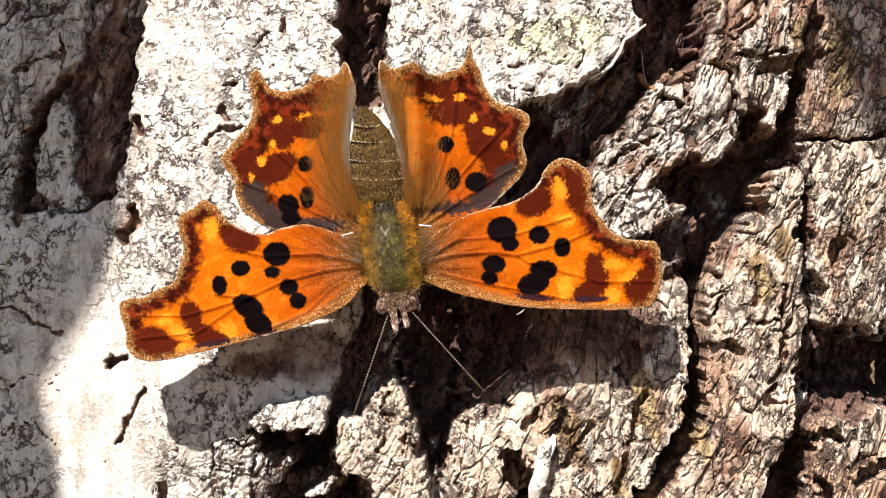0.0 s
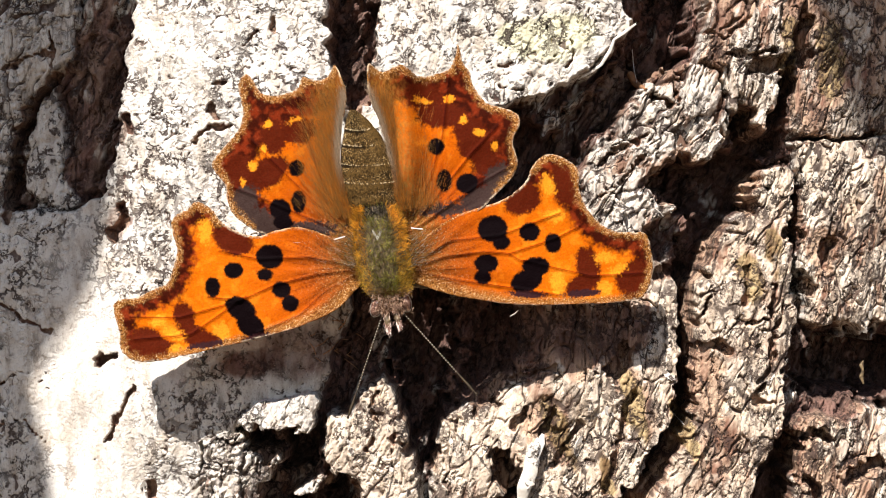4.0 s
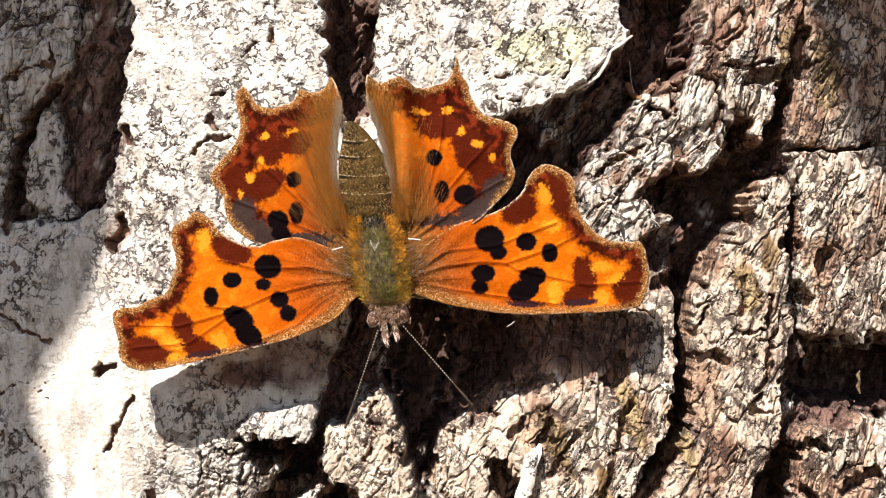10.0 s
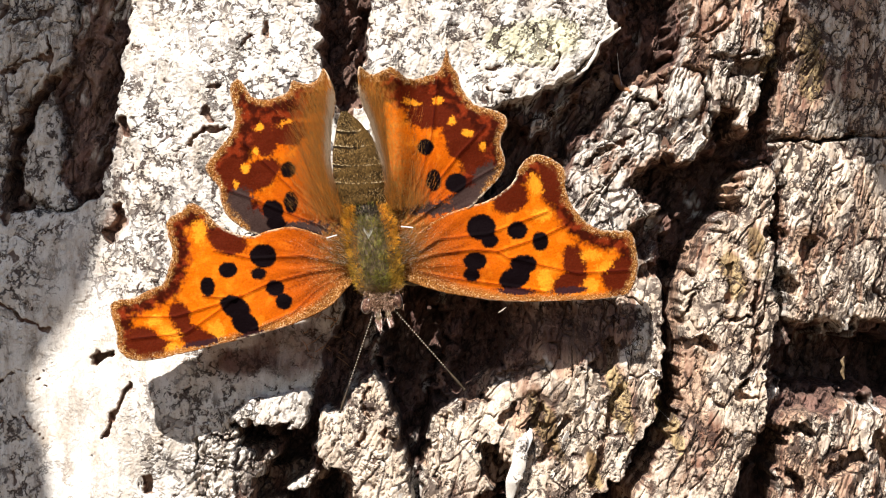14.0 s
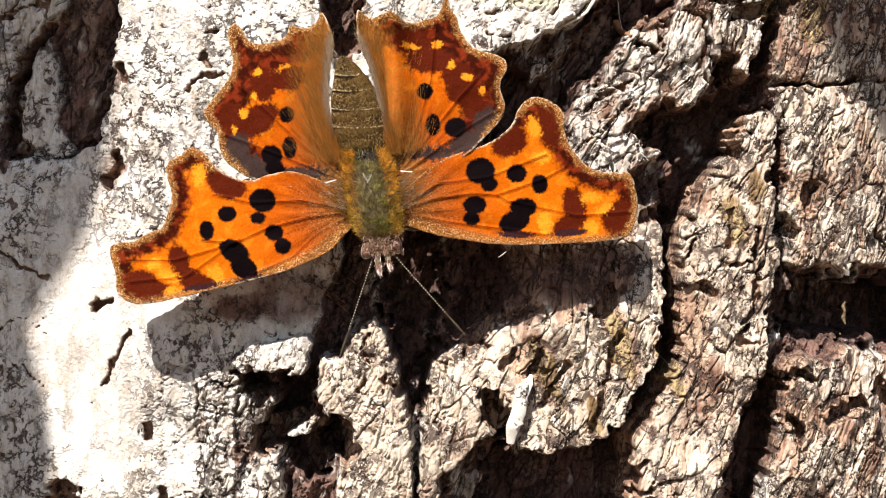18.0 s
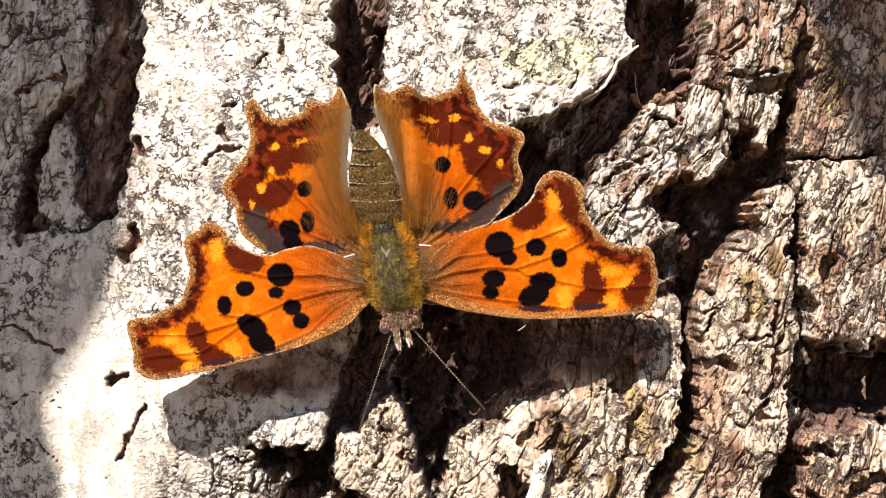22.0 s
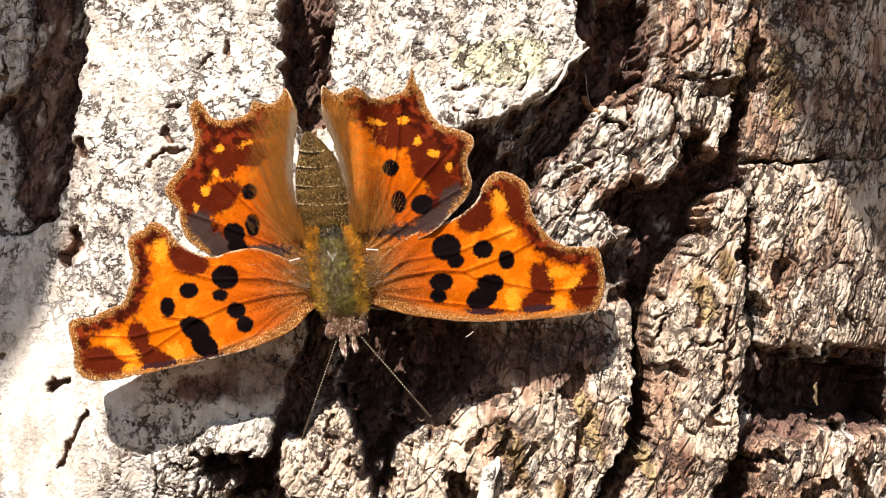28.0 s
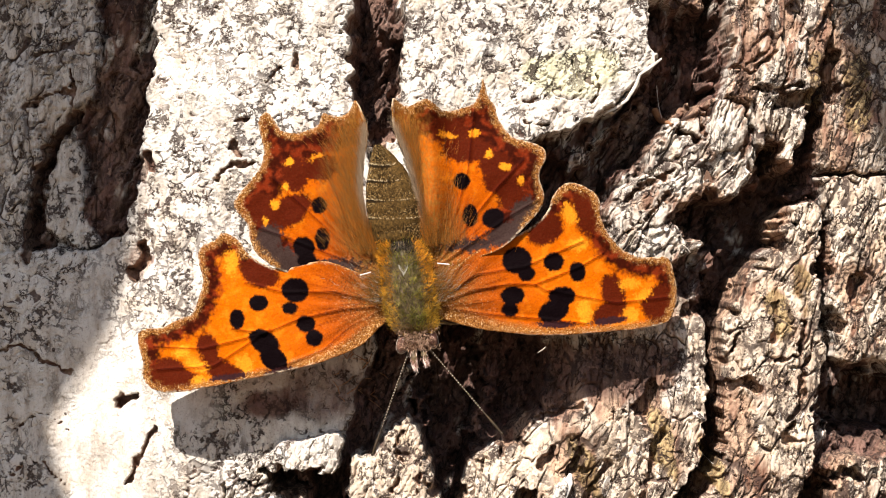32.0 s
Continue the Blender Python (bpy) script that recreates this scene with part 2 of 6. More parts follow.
def fbm(x, y, octaves=4, gain=0.5, seed=0):
    total, amp = 0.0, 1.0
    for o in range(octaves):
        total = total + amp * gnoise(x * 2 ** o, y * 2 ** o, seed + o)
        amp *= gain
    return total


def smooth(v, lo, hi):
    t = np.clip((v - lo) / (hi - lo), 0, 1)
    return t * t * (3 - 2 * t)


def blurred(a, sigma):
    """A map softened by a bell curve, in cells."""
    r = int(3 * sigma)
    k = np.exp(-0.5 * (np.arange(-r, r + 1) / sigma) ** 2)
    k /= k.sum()
    a = np.pad(a, r, "edge")
    a = sum(w * a[i:a.shape[0] - 2 * r + i] for i, w in enumerate(k))
    return sum(w * a[:, i:a.shape[1] - 2 * r + i] for i, w in enumerate(k))


def cells(x, y, seed=0):
    """Distance to the walls between scattered cells, 0 on a wall."""
    rs = np.random.RandomState(seed)
    jx, jy = rs.rand(64, 64), rs.rand(64, 64)
    xi, yi = np.floor(x).astype(int), np.floor(y).astype(int)
    d1, d2 = np.full(x.shape, 9.0), np.full(x.shape, 9.0)
    for i in (-1, 0, 1):
        for j in (-1, 0, 1):
            u, v = (xi + i) % 64, (yi + j) % 64
            d = np.hypot(xi + i + jx[u, v] - x, yi + j + jy[u, v] - y)
            d2 = np.minimum(d2, np.maximum(d, d1))
            d1 = np.minimum(d1, d)
    return d2 - d1


def facets(x, y, seed=0, tilt=0.4):
    """Flat chips between scattered cells: the height of the chip at each place, and the distance to its edge."""
    rs = np.random.RandomState(seed)
    jx, jy, lift, ax, ay = (rs.rand(64, 64).astype(np.float32) for _ in range(5))
    x, y = np.asarray(x, np.float32), np.asarray(y, np.float32)
    xi, yi = np.floor(x).astype(np.int32), np.floor(y).astype(np.int32)
    d1, d2, h = np.full(x.shape, 9.0, np.float32), np.full(x.shape, 9.0, np.float32), np.zeros(x.shape, np.float32)
    for i in (-1, 0, 1):
        for j in (-1, 0, 1):
            u, v = (xi + i) & 63, (yi + j) & 63
            dx, dy = x - (xi + i + jx[u, v]), y - (yi + j + jy[u, v])
            d = np.hypot(dx, dy)
            near = d < d1
            d2 = np.minimum(d2, np.maximum(d, d1))
            d1 = np.where(near, d, d1)
            h = np.where(near, lift[u, v] - 0.5 + 2 * tilt * ((ax[u, v] - 0.5) * dx + (ay[u, v] - 0.5) * dy), h)
    return h, d2 - d1


def line_distance(x, y, pts, closed=False):
    """Distance of arrays to a polyline; with closed also its sign, positive inside."""
    pts = np.asarray(pts, float)
    best, inside = np.full(x.shape, 1e9), np.zeros(x.shape, bool)
    for k in range(len(pts) - (0 if closed else 1)):
        (ax, ay), (bx, by) = pts[k], pts[(k + 1) % len(pts)]
        dx, dy = bx - ax, by - ay
        s = np.clip(((x - ax) * dx + (y - ay) * dy) / (dx * dx + dy * dy + 1e-12), 0, 1)
        best = np.minimum(best, np.hypot(x - ax - s * dx, y - ay - s * dy))
        if closed:
            inside ^= ((ay > y) != (by > y)) & (x < dx * (y - ay) / (dy if abs(dy) > 1e-9 else 1e-9) + ax)
    return np.where(inside, best, -best) if closed else best


def mesh_object(name, verts, faces, material, parent=None, label="", soft=True, tints=None):
    me = bpy.data.meshes.new(name)
    verts, faces = np.asarray(verts, np.float32), np.asarray(faces, np.int32)
    me.vertices.add(len(verts))
    me.vertices.foreach_set("co", verts.ravel())
    k = faces.shape[1]
    me.loops.add(faces.size)
    me.loops.foreach_set("vertex_index", faces.ravel())
    me.polygons.add(len(faces))
    me.polygons.foreach_set("loop_start", np.arange(0, faces.size, k, dtype=np.int32))
    me.polygons.foreach_set("use_smooth", np.full(len(faces), soft))
    me.update(calc_edges=True)
    for key, value in (tints or {}).items():
        if value.ndim == 1:
            me.attributes.new(key, "FLOAT", "POINT").data.foreach_set("value", value.astype(np.float32))
        else:
            rgba = np.ones((len(verts), 4), np.float32)
            rgba[:, :3] = value
            me.attributes.new(key, "FLOAT_COLOR", "POINT").data.foreach_set("color", rgba.ravel())
    me.materials.append(material)
    ob = new(name, me)
    ob.parent = parent
    return tagged(ob, label)


# ---- the bark: plates, fissures and holes, in mm on the trunk's face ----
STEP = 0.085
LEFT, BASE = -44.0, -31.0
gx, gz = np.meshgrid(np.arange(LEFT, 48.51, STEP), np.arange(BASE, 28.51, STEP))
cx, cz = np.arange(-50, 54, 0.4), np.arange(-37, 36, 0.4)
cgx, cgz = np.meshgrid(cx, cz)


def sampled(coarse, x, z):
    """Bilinear look-up in a coarse map."""
    u, v = np.clip((x - cx[0]) / 0.4, 0, len(cx) - 1.001), np.clip((z - cz[0]) / 0.4, 0, len(cz) - 1.001)
    i, j = u.astype(int), v.astype(int)
    u, v = u - i, v - j
    return ((coarse[j, i] * (1 - u) + coarse[j, i + 1] * u) * (1 - v)
            + (coarse[j + 1, i] * (1 - u) + coarse[j + 1, i + 1] * u) * v)


PLATES, FISSURES = [], []


def plate(outline, top, edge, crust_share, tan_share, roughness):
    """One plate of bark: outline, height of its top, width of its edge, and how much pale crust, tan layer and wear it has."""
    PLATES.append((outline, top, edge, crust_share, tan_share, roughness))


def fissure(course, half, depth):
    """A crack or hole along a course, of that half width and depth."""
    FISSURES.append((course, half, depth))


plate([(-44.34, 2.87), (-36.74, 3.4), (-33.56, 3.08), (-31.87, 3.38), (-30.1, 4.38), (-29.37, 4.83), (-28.75, 7.19), (-28.23, 9.19),
    (-27.87, 12.1), (-27.4, 16.81), (-26.78, 19.21), (-26.73, 30.64), (-9.21, 30.26), (-8.82, 21.84), (-8.91, 18.87), (-9.11, 16.39),
    (-7.87, 13.42), (-7.13, 6.98), (-7.13, 1.04), (-7.13, -5.89), (-8.62, -9.85), (-9.61, -12.34), (-11.1, -14.82), (-16.61, -15.61),
    (-20.14, -17.4), (-20.24, -20.89), (-19.89, -33.84), (-44.34, -34.84)], 0, 0.5, 1, 0.5, 0.35)
plate([(-44.52, 31.48), (-32.11, 30.94), (-32, 19.29), (-32.53, 17.02), (-34.11, 15.53), (-34.86, 14.28), (-36.78, 12.38), (-37.96, 9.75),
    (-38.39, 5.92), (-38.72, 2.86), (-44.52, 2.11)], -0.6, 0.6, 0.82, 0.4, 0.6)
plate([(-34.2, 14.81), (-33.04, 10.22), (-33.25, 6.66), (-31.56, 3.81), (-33.88, 2.8), (-37.2, 5.16), (-37.09, 8.48), (-35.91, 12.55)], -1, 0.8, 0.75, 0.4, 0.5)
plate([(-32.36, 19.51), (-29.55, 31.18), (-27.97, 31.13), (-28.44, 19.42), (-29.55, 14.34), (-30.02, 7.2), (-30.66, 4.91), (-32.46, 4.15),
    (-33, 7.22), (-33, 12.35)], -2.3, 1.2, 0.22, 0.25, 1.2)
plate([(-16.25, -14.39), (-15.36, -13.65), (-12.9, -12.9), (-10.25, -12.59), (-9.76, -13.37), (-10.15, -14.98), (-11.03, -16.55),
    (-12.01, -16.65), (-11.67, -15.43), (-13.88, -15.69), (-16.1, -15.81), (-16.85, -14.99)], 2.4, 0.35, 1, 0.5, 0.55)
plate([(-19.9, -16.41), (-18.13, -15.89), (-16.37, -16.12), (-16.02, -17.86), (-13.11, -17.83), (-14.11, -20.07), (-11.11, -19.89),
    (-9.12, -20.02), (-8.37, -21.26), (-10.36, -22.02), (-13.11, -22.79), (-12.61, -25.76), (-13.11, -33.72), (-21.17, -33.9),
    (-20.66, -20.91)], -0.1, 0.5, 0.95, 0.6, 1)
plate([(-9.14, -14.93), (-7.07, -14.43), (-6.08, -12.71), (-4.41, -10.94), (-3.24, -12.6), (-2.75, -14.66), (-1.96, -16.03),
    (-1.57, -19.07), (-1.08, -20.05), (-0.44, -33.28), (-9.04, -33.35), (-7.07, -22.53), (-7.66, -20.08), (-9.43, -19.11), (-9.63, -17.15)], 1.3, 0.5, 0.88, 0.9, 0.55)
plate([(2.66, -13.84), (4.14, -12.27), (7.2, -10.55), (7.49, -6.36), (7, -1.92), (10.65, -0.44), (17.11, 0.05), (20.37, -1.44),
    (21.73, -2.93), (21.93, -7.39), (21.73, -12.35), (21.22, -15.07), (19.01, -18.37), (18.41, -20.84), (17.11, -22.21), (14.32, -22.92),
    (10.8, -23.63), (8.78, -22.73), (7.69, -21.64), (5.96, -21.63), (4.73, -22.86), (3.74, -24.09), (1.77, -25.07), (0.3, -33.45),
    (-0.69, -33.45), (-0.1, -19.16), (0.79, -15.22)], 0.5, 0.5, 0.7, 0.9, 0.66)
plate([(-4.6, 29.91), (16.99, 30.01), (16.6, 21.16), (17.64, 19.6), (17.39, 19.01), (16, 18.6), (14.82, 16.97), (13.04, 15.15),
    (11.07, 14.16), (9.84, 13.17), (7.88, 12.68), (5.92, 12.38), (4.7, 11.99), (3.23, 9.34), (-1.17, 6.9), (-4.6, 9.84), (-5.48, 15.72),
    (-4.6, 21.59)], 1.6, 0.4, 1, 0.6, 0.46)
plate([(-7.22, 12.41), (-4.74, 13.63), (-3.36, 7.95), (-4.64, 5.48), (-7.12, 5.49)], 0.2, 0.4, 1, 0.5, 0.4)
plate([(18.1, 13.9), (19, 15.49), (20.86, 16.55), (23.23, 16.23), (25.25, 15.86), (25.66, 13.97), (26.27, 10.4), (25.45, 9.5),
    (25.35, 7.51), (22.62, 7.29), (20.41, 7.58), (20.11, 5.5), (21.71, 4.41), (22.02, 3.42), (19.9, 2.77), (18.6, 1.43), (16.11, 0.84),
    (14.12, 1.63), (12.93, 2.76), (12.63, 6.46), (13.32, 7.15), (13.72, 8.14), (15.21, 8.84), (16.21, 9.93), (16.6, 11.91)], 0.6, 0.6, 0.74, 0.7, 1)
plate([(24, 30.3), (23.8, 18.89), (23.2, 16.21), (25.22, 15.84), (25.73, 13.71), (26.23, 9.99), (26.95, 11.24), (27.86, 12.49),
    (27.97, 10), (28.99, 9.71), (30.53, 12.52), (31.15, 15.52), (32.19, 19.04), (33.14, 21.58), (33.89, 30.63)], 0.8, 0.6, 0.66, 0.75, 1.1)
plate([(29, 6.84), (27.71, 5.43), (27.61, 3.34), (25.78, 1.64), (24.25, -0.05), (23.85, -2.04), (22.74, -3.03), (22.64, -9.88),
    (22.74, -14.94), (21.93, -16.32), (20.87, -18.39), (18.91, -20.85), (17.91, -23.31), (18.11, -33.6), (25.17, -33.77), (26.69, -28.04),
    (27.71, -23.98), (28.74, -21.01), (29.82, -18.53), (31, -16.7), (31.31, -14.96), (31.21, -12.45), (31.73, -8.96), (32.78, -6.37),
    (32.04, -3.96), (32.15, 1.05), (32.36, 7.06), (31.42, 7.8)], 0.5, 0.5, 0.7, 0.92, 0.66)
plate([(33.93, 30.85), (33.06, 21.22), (32.64, 18.69), (32.11, 14.65), (31.79, 10.11), (36.36, 9.75), (55.13, 11.41), (55.13, 34.52)], -0.3, 0.8, 0.52, 0.8, 0.75)
plate([(31.69, 9.28), (32.95, 9.59), (36.24, 9.87), (54.86, 11.58), (54.86, -7.81), (44.97, -7.3), (40.24, -6.72), (38.85, -7.61),
    (37.38, -6.55), (36.24, -6.63), (34.57, -7.41), (33.49, -6.29), (32.95, -3.97), (32.53, 1.05), (32.53, 7.08)], 0.2, 0.6, 0.72, 0.88, 0.85)
plate([(32.36, -15.78), (33.43, -14.85), (35.73, -15.33), (37.43, -15.11), (38.96, -13.86), (42.33, -15.41), (46.48, -15.12),
    (54.97, -16.28), (54.97, -38.24), (29.86, -34.02), (31.31, -26.65), (32.15, -23.06), (32.47, -19.15)], 0, 0.6, 0.62, 0.85, 1.05)
plate([(17.53, 19.36), (16.03, 18.35), (15.53, 17.11), (14.73, 16.07), (13.14, 14.97), (12.64, 15.07), (14.23, 16.26), (15.13, 17.45),
    (15.63, 18.55)], 0.4, 0.3, 1, 0.5, 0.4)
plate([(10.09, 11.59), (13.41, 14.07), (16.91, 16.65), (18.43, 15.66), (15.39, 11.61), (12.35, 8.03), (10.84, 8.58)], -2.2, 0.8, 0.25, 0.35, 1.1)
plate([(7.82, -21.05), (8.21, -19), (8.4, -17.05), (9.19, -16.27), (9.68, -17.06), (9.38, -19.5), (8.99, -20.57)], 1.9, 0.25, 1, 0.6, 0.2)
# Unseen bridge of bark above the view, added to shade the fissure below it.
plate([(12.51, 29.87), (22.91, 30.04), (22.41, 24.63), (20.42, 25.08), (16.45, 24.63)], 2, 0.4, 0.8, 0.7, 0.8)
fissure([(-7.56, 30.38), (-8.06, 20.94), (-7.56, 16.96), (-6.76, 13.47)], 1.35, 3.5)
fissure([(-5.17, 21.42), (-5.76, 16.45)], 0.6, 1.5)
fissure([(-1.79, -2.93), (-0.79, -9.14)], 2.8, 6)
fissure([(-0.79, -8.89), (-0.89, -14.1)], 1.9, 6)
fissure([(-0.89, -14.1), (-0.7, -18.57)], 1.2, 5)
# Added dip: browns and lowers a plate edge that would catch sunlight.
fissure([(6.01, -7.15), (5.26, -10.38), (3.87, -12.36)], 1.7, 2.2)
fissure([(-15.17, -16.67), (-14.77, -17.16)], 1.25, 3)
fissure([(-11.4, -17.38), (-11.76, -19.38), (-13.16, -20.89), (-13.91, -21.89)], 1.5, 6)
fissure([(-8.41, -21.09), (-7.16, -23.07)], 1.3, 4.5)
fissure([(-11.15, -23.11), (-10.4, -24.34)], 1.6, 5)
fissure([(19.77, 30.5), (20.02, 21.02), (18.26, 17.01), (15.99, 13.5), (12.24, 10), (8.99, 8)], 1.4, 4.2)
fissure([(21.03, 30.53), (21.19, 21.04), (20.53, 18.28), (19.87, 16.78)], 2, 6.5)
fissure([(8, 9.98), (8.99, 7.5), (7.25, 5.02)], 1.5, 4.2)
fissure([(21.29, 5.8), (24.34, 5.81), (27.67, 7.08)], 1.75, 6)
fissure([(23.93, 5.06), (25.88, 4.56)], 2.2, 6.5)
fissure([(25.36, 3.31), (23.42, 0.55), (22.71, -1.95)], 1.3, 5.5)
fissure([(22.71, -1.95), (22.41, -7.45), (22.35, -12.45), (22.1, -15.2), (20.63, -18.18), (18.91, -21.16), (17.75, -23.14)], 0.75, 5.5)
fissure([(17.5, -23.28), (14.74, -25.09), (11.24, -25.8), (7.25, -25.03)], 1.7, 7)
fissure([(16.74, -25.86), (13.23, -27.81), (7.75, -27.77)], 2.6, 7)
fissure([(17.75, -25.88), (17.5, -30.86)], 1.3, 6)
fissure([(19.77, -2.25), (21.29, -1.95)], 0.5, 2.5)
fissure([(27.42, 11.35), (28.19, 8.84), (30, 9.36)], 1, 4)
fissure([(30, 9.61), (31.04, 12.65), (31.67, 15.18)], 0.7, 3)
fissure([(28.19, 15.88), (30.42, 16.27)], 0.7, 2.5)
fissure([(32.94, 16.72), (33.48, 20.28)], 0.6, 2.2)
fissure([(29.9, 7.35), (31.98, 7.92)], 0.22, 1.2)
fissure([(36.47, -10.39), (40.01, -10.78), (45.29, -11.69)], 2.9, 10)
fissure([(34.56, -10.85), (36.47, -11.15)], 2.3, 9)
fissure([(35.06, -13.14), (37.62, -12.73)], 1, 4)
fissure([(31.56, -18.1), (30.83, -21.61), (29.59, -28.13)], 1.35, 6)
fissure([(32.62, -16.86), (33.96, -16.4), (35.34, -16.96)], 0.45, 2.2)
fissure([(6.01, -18.57), (7, -20.31), (7.25, -21.31)], 0.85, 4.5)
fissure([(5.76, -18.12), (4.77, -18.02)], 0.25, 1.2)
fissure([(15.99, -10.66), (16.74, -9.17)], 0.85, 1.6)
fissure([(10.74, -10.49), (8.74, -10.88), (7.25, -11.13)], 0.2, 0.8)
fissure([(-28.36, 1.06), (-27.63, 2.32), (-27.42, 3.48)], 0.5, 1.5)
fissure([(-28.98, 1.46), (-28.05, 1.16)], 0.3, 1.2)
fissure([(-29.82, -10.31), (-28.98, -10.05), (-28.25, -9.64)], 0.32, 2.2)
fissure([(-26.28, -12.03), (-27.53, -14.57), (-29.24, -17.63)], 0.2, 1)
fissure([(-24.99, -21.17), (-25.1, -22.08)], 0.45, 1.5)
fissure([(-33.18, -27.09), (-33.18, -28.62)], 1.19, 3)
fissure([(-23.71, -26.82), (-23.55, -29.58)], 0.4, 1.4)
fissure([(-20.74, -26.75), (-22.78, -28.05), (-23.71, -30.09)], 0.16, 0.8)
fissure([(23.58, -8.71), (24.85, -8.37), (25.88, -9.23)], 0.45, 1.6)
fissure([(33.69, -3.74), (32.72, -2.98)], 0.75, 1.8)
fissure([(35.23, -1.47), (35.34, 0.56)], 0.7, 1.6)
fissure([(33.26, 9.65), (36.47, 9.83), (40.51, 10.39)], 0.22, 1.6)
fissure([(32.35, 5.6), (32.62, 2.07)], 0.3, 1.6)
fissure([(31.56, 1.56), (32.72, 1.06)], 0.6, 1.6)
fissure([(29.59, -12.03), (28.55, -13.32), (30.26, -13.64)], 0.28, 1.3)
fissure([(30.52, -9.52), (29.74, -11.02), (28.55, -12.01)], 0.25, 1.2)
fissure([(30, -2.87), (30.42, -3.22), (29.9, -5.99), (27.67, -6.73)], 0.2, 1)
fissure([(24.34, -4.46), (23.32, -6.96)], 0.2, 1)
fissure([(27.93, -1.46), (27.42, -4.97)], 0.25, 0.8)
fissure([(31.3, -4.99), (30.26, -8.01), (29.74, -10.01)], 0.22, 0.9)
fissure([(-34.14, 15.54), (-34.77, 14.29), (-36.91, 12.03), (-37.88, 9.24), (-38.31, 5.16), (-38.63, 2.1)], 0.45, 1.6)
fissure([(-34.35, 19.36), (-34.35, 16.31)], 0.18, 0.7)
fissure([(-39.07, 15.9), (-36.91, 16.87), (-34.51, 17.58)], 0.2, 0.6)
fissure([(-42.34, -6.11), (-38.8, -5.32), (-36.37, -6.83), (-33.98, -7.57)], 0.2, 0.6)
fissure([(-40.15, -16.85), (-36.91, -15.5), (-34.77, -17.74)], 0.14, 0.5)
fissure([(-39.61, -12.74), (-36.91, -11.16), (-34.24, -12.65)], 0.12, 0.5)
fissure([(14.24, 7.02), (16.24, 8.77), (18, 9.53), (19.01, 10.03)], 0.22, 1.1)
fissure([(14.74, 4.53), (17.25, 6.53), (18.26, 8.03)], 0.18, 0.9)
fissure([(18.26, 5.54), (20.02, 7.04)], 0.3, 1.2)
fissure([(21.54, 13.05), (21.03, 14.54), (21.19, 16.29)], 0.2, 0.9)
fissure([(19.01, 13.42), (20.02, 13.03), (21.29, 12.64)], 0.3, 1.8)
fissure([(25.47, 14.09), (25.36, 9.57)], 0.2, 1.2)
fissure([(23.93, 19.08), (25.88, 18.6), (27.93, 20.15)], 0.2, 1)
fissure([(25.88, 17.1), (28.45, 16.89), (30.26, 17.67)], 0.25, 1.2)
fissure([(27.42, 20.64), (25.36, 19.1)], 0.18, 0.9)
fissure([(10.74, -14.37), (9.49, -16.35), (11.14, -15.86)], 0.35, 1.2)
fissure([(8.25, -13.86), (7, -15.84)], 0.35, 1)
fissure([(13.23, -15.13), (11.74, -17.35), (9.99, -19.33)], 0.28, 1.1)
fissure([(17.5, -12.91), (16.49, -16.39), (15.99, -19.38), (15.24, -21.36)], 0.3, 1.1)
fissure([(21.29, -13.94), (21.8, -14.7)], 0.3, 1.4)
fissure([(-4.67, -12.37), (-5.57, -13.86), (-4.67, -15.35)], 0.18, 0.9)
fissure([(-5.17, -16.84), (-5.57, -17.84)], 0.2, 0.9)
fissure([(-3.08, -15.84), (-3.58, -17.83)], 0.18, 0.8)
fissure([(-21, 9.32), (-19.98, 10.46), (-17.59, 10.65)], 0.22, 0.8)
fissure([(-19.62, 12.56), (-18.81, 11.31)], 0.25, 0.7)
fissure([(-13.91, 20), (-14.16, 19)], 0.3, 0.7)
fissure([(-15.67, 19.02), (-16.68, 17.78)], 0.18, 0.5)
fissure([(-19.47, 14.56), (-18.2, 14.55)], 0.2, 0.6)
fissure([(-27.16, 11.64), (-26.9, 10.38)], 0.4, 1)
fissure([(4.52, 16.43), (6.01, 15.69), (7.25, 16.44)], 0.14, 0.7)
fissure([(5.51, 14.45), (7.25, 13.71), (8.25, 14.06)], 0.14, 0.7)
fissure([(9.74, 19.93), (10.74, 17.2), (9.99, 15.95)], 0.12, 0.6)
fissure([(11.99, 17.95), (12.48, 16.46), (11.49, 15.71)], 0.16, 0.7)
fissure([(13.74, 17.72), (14.49, 18.47)], 0.12, 0.6)
fissure([(40.51, -19.58), (37.62, -20.91)], 0.6, 2.2)
fissure([(33.69, -20.69), (34.79, -22.26)], 0.6, 1.8)
fissure([(42.56, -17.68), (45.29, -21.64)], 0.6, 2)
BARE = [(-27.95, 2.16, 1.386, 1.683, 0), (-27.75, 10.35, 0.693, 1.683, 10), (24.16, -12.18, 1.485, 2.97, 5), (34.94, -0.46, 1.485, 2.475, 0), (9.46, -14.81, 1.287, 1.98, -35), (12.69, -8.38, 1.485, 2.97, 0)]
# Brown bark under the wings, darkened further to hold their shadow.
UNDERWING_SHADE = [(6.48, -7.87, 4.95, 3.465, 0), (4.01, -8.36, 2.2275, 4.7025, 0), (13.69, -7.39, 5.6925, 2.7225, 0), (-11.12, -9.13, 5.1975, 2.97, 0), (-15.12, -9.9, 3.465, 1.485, 10)]
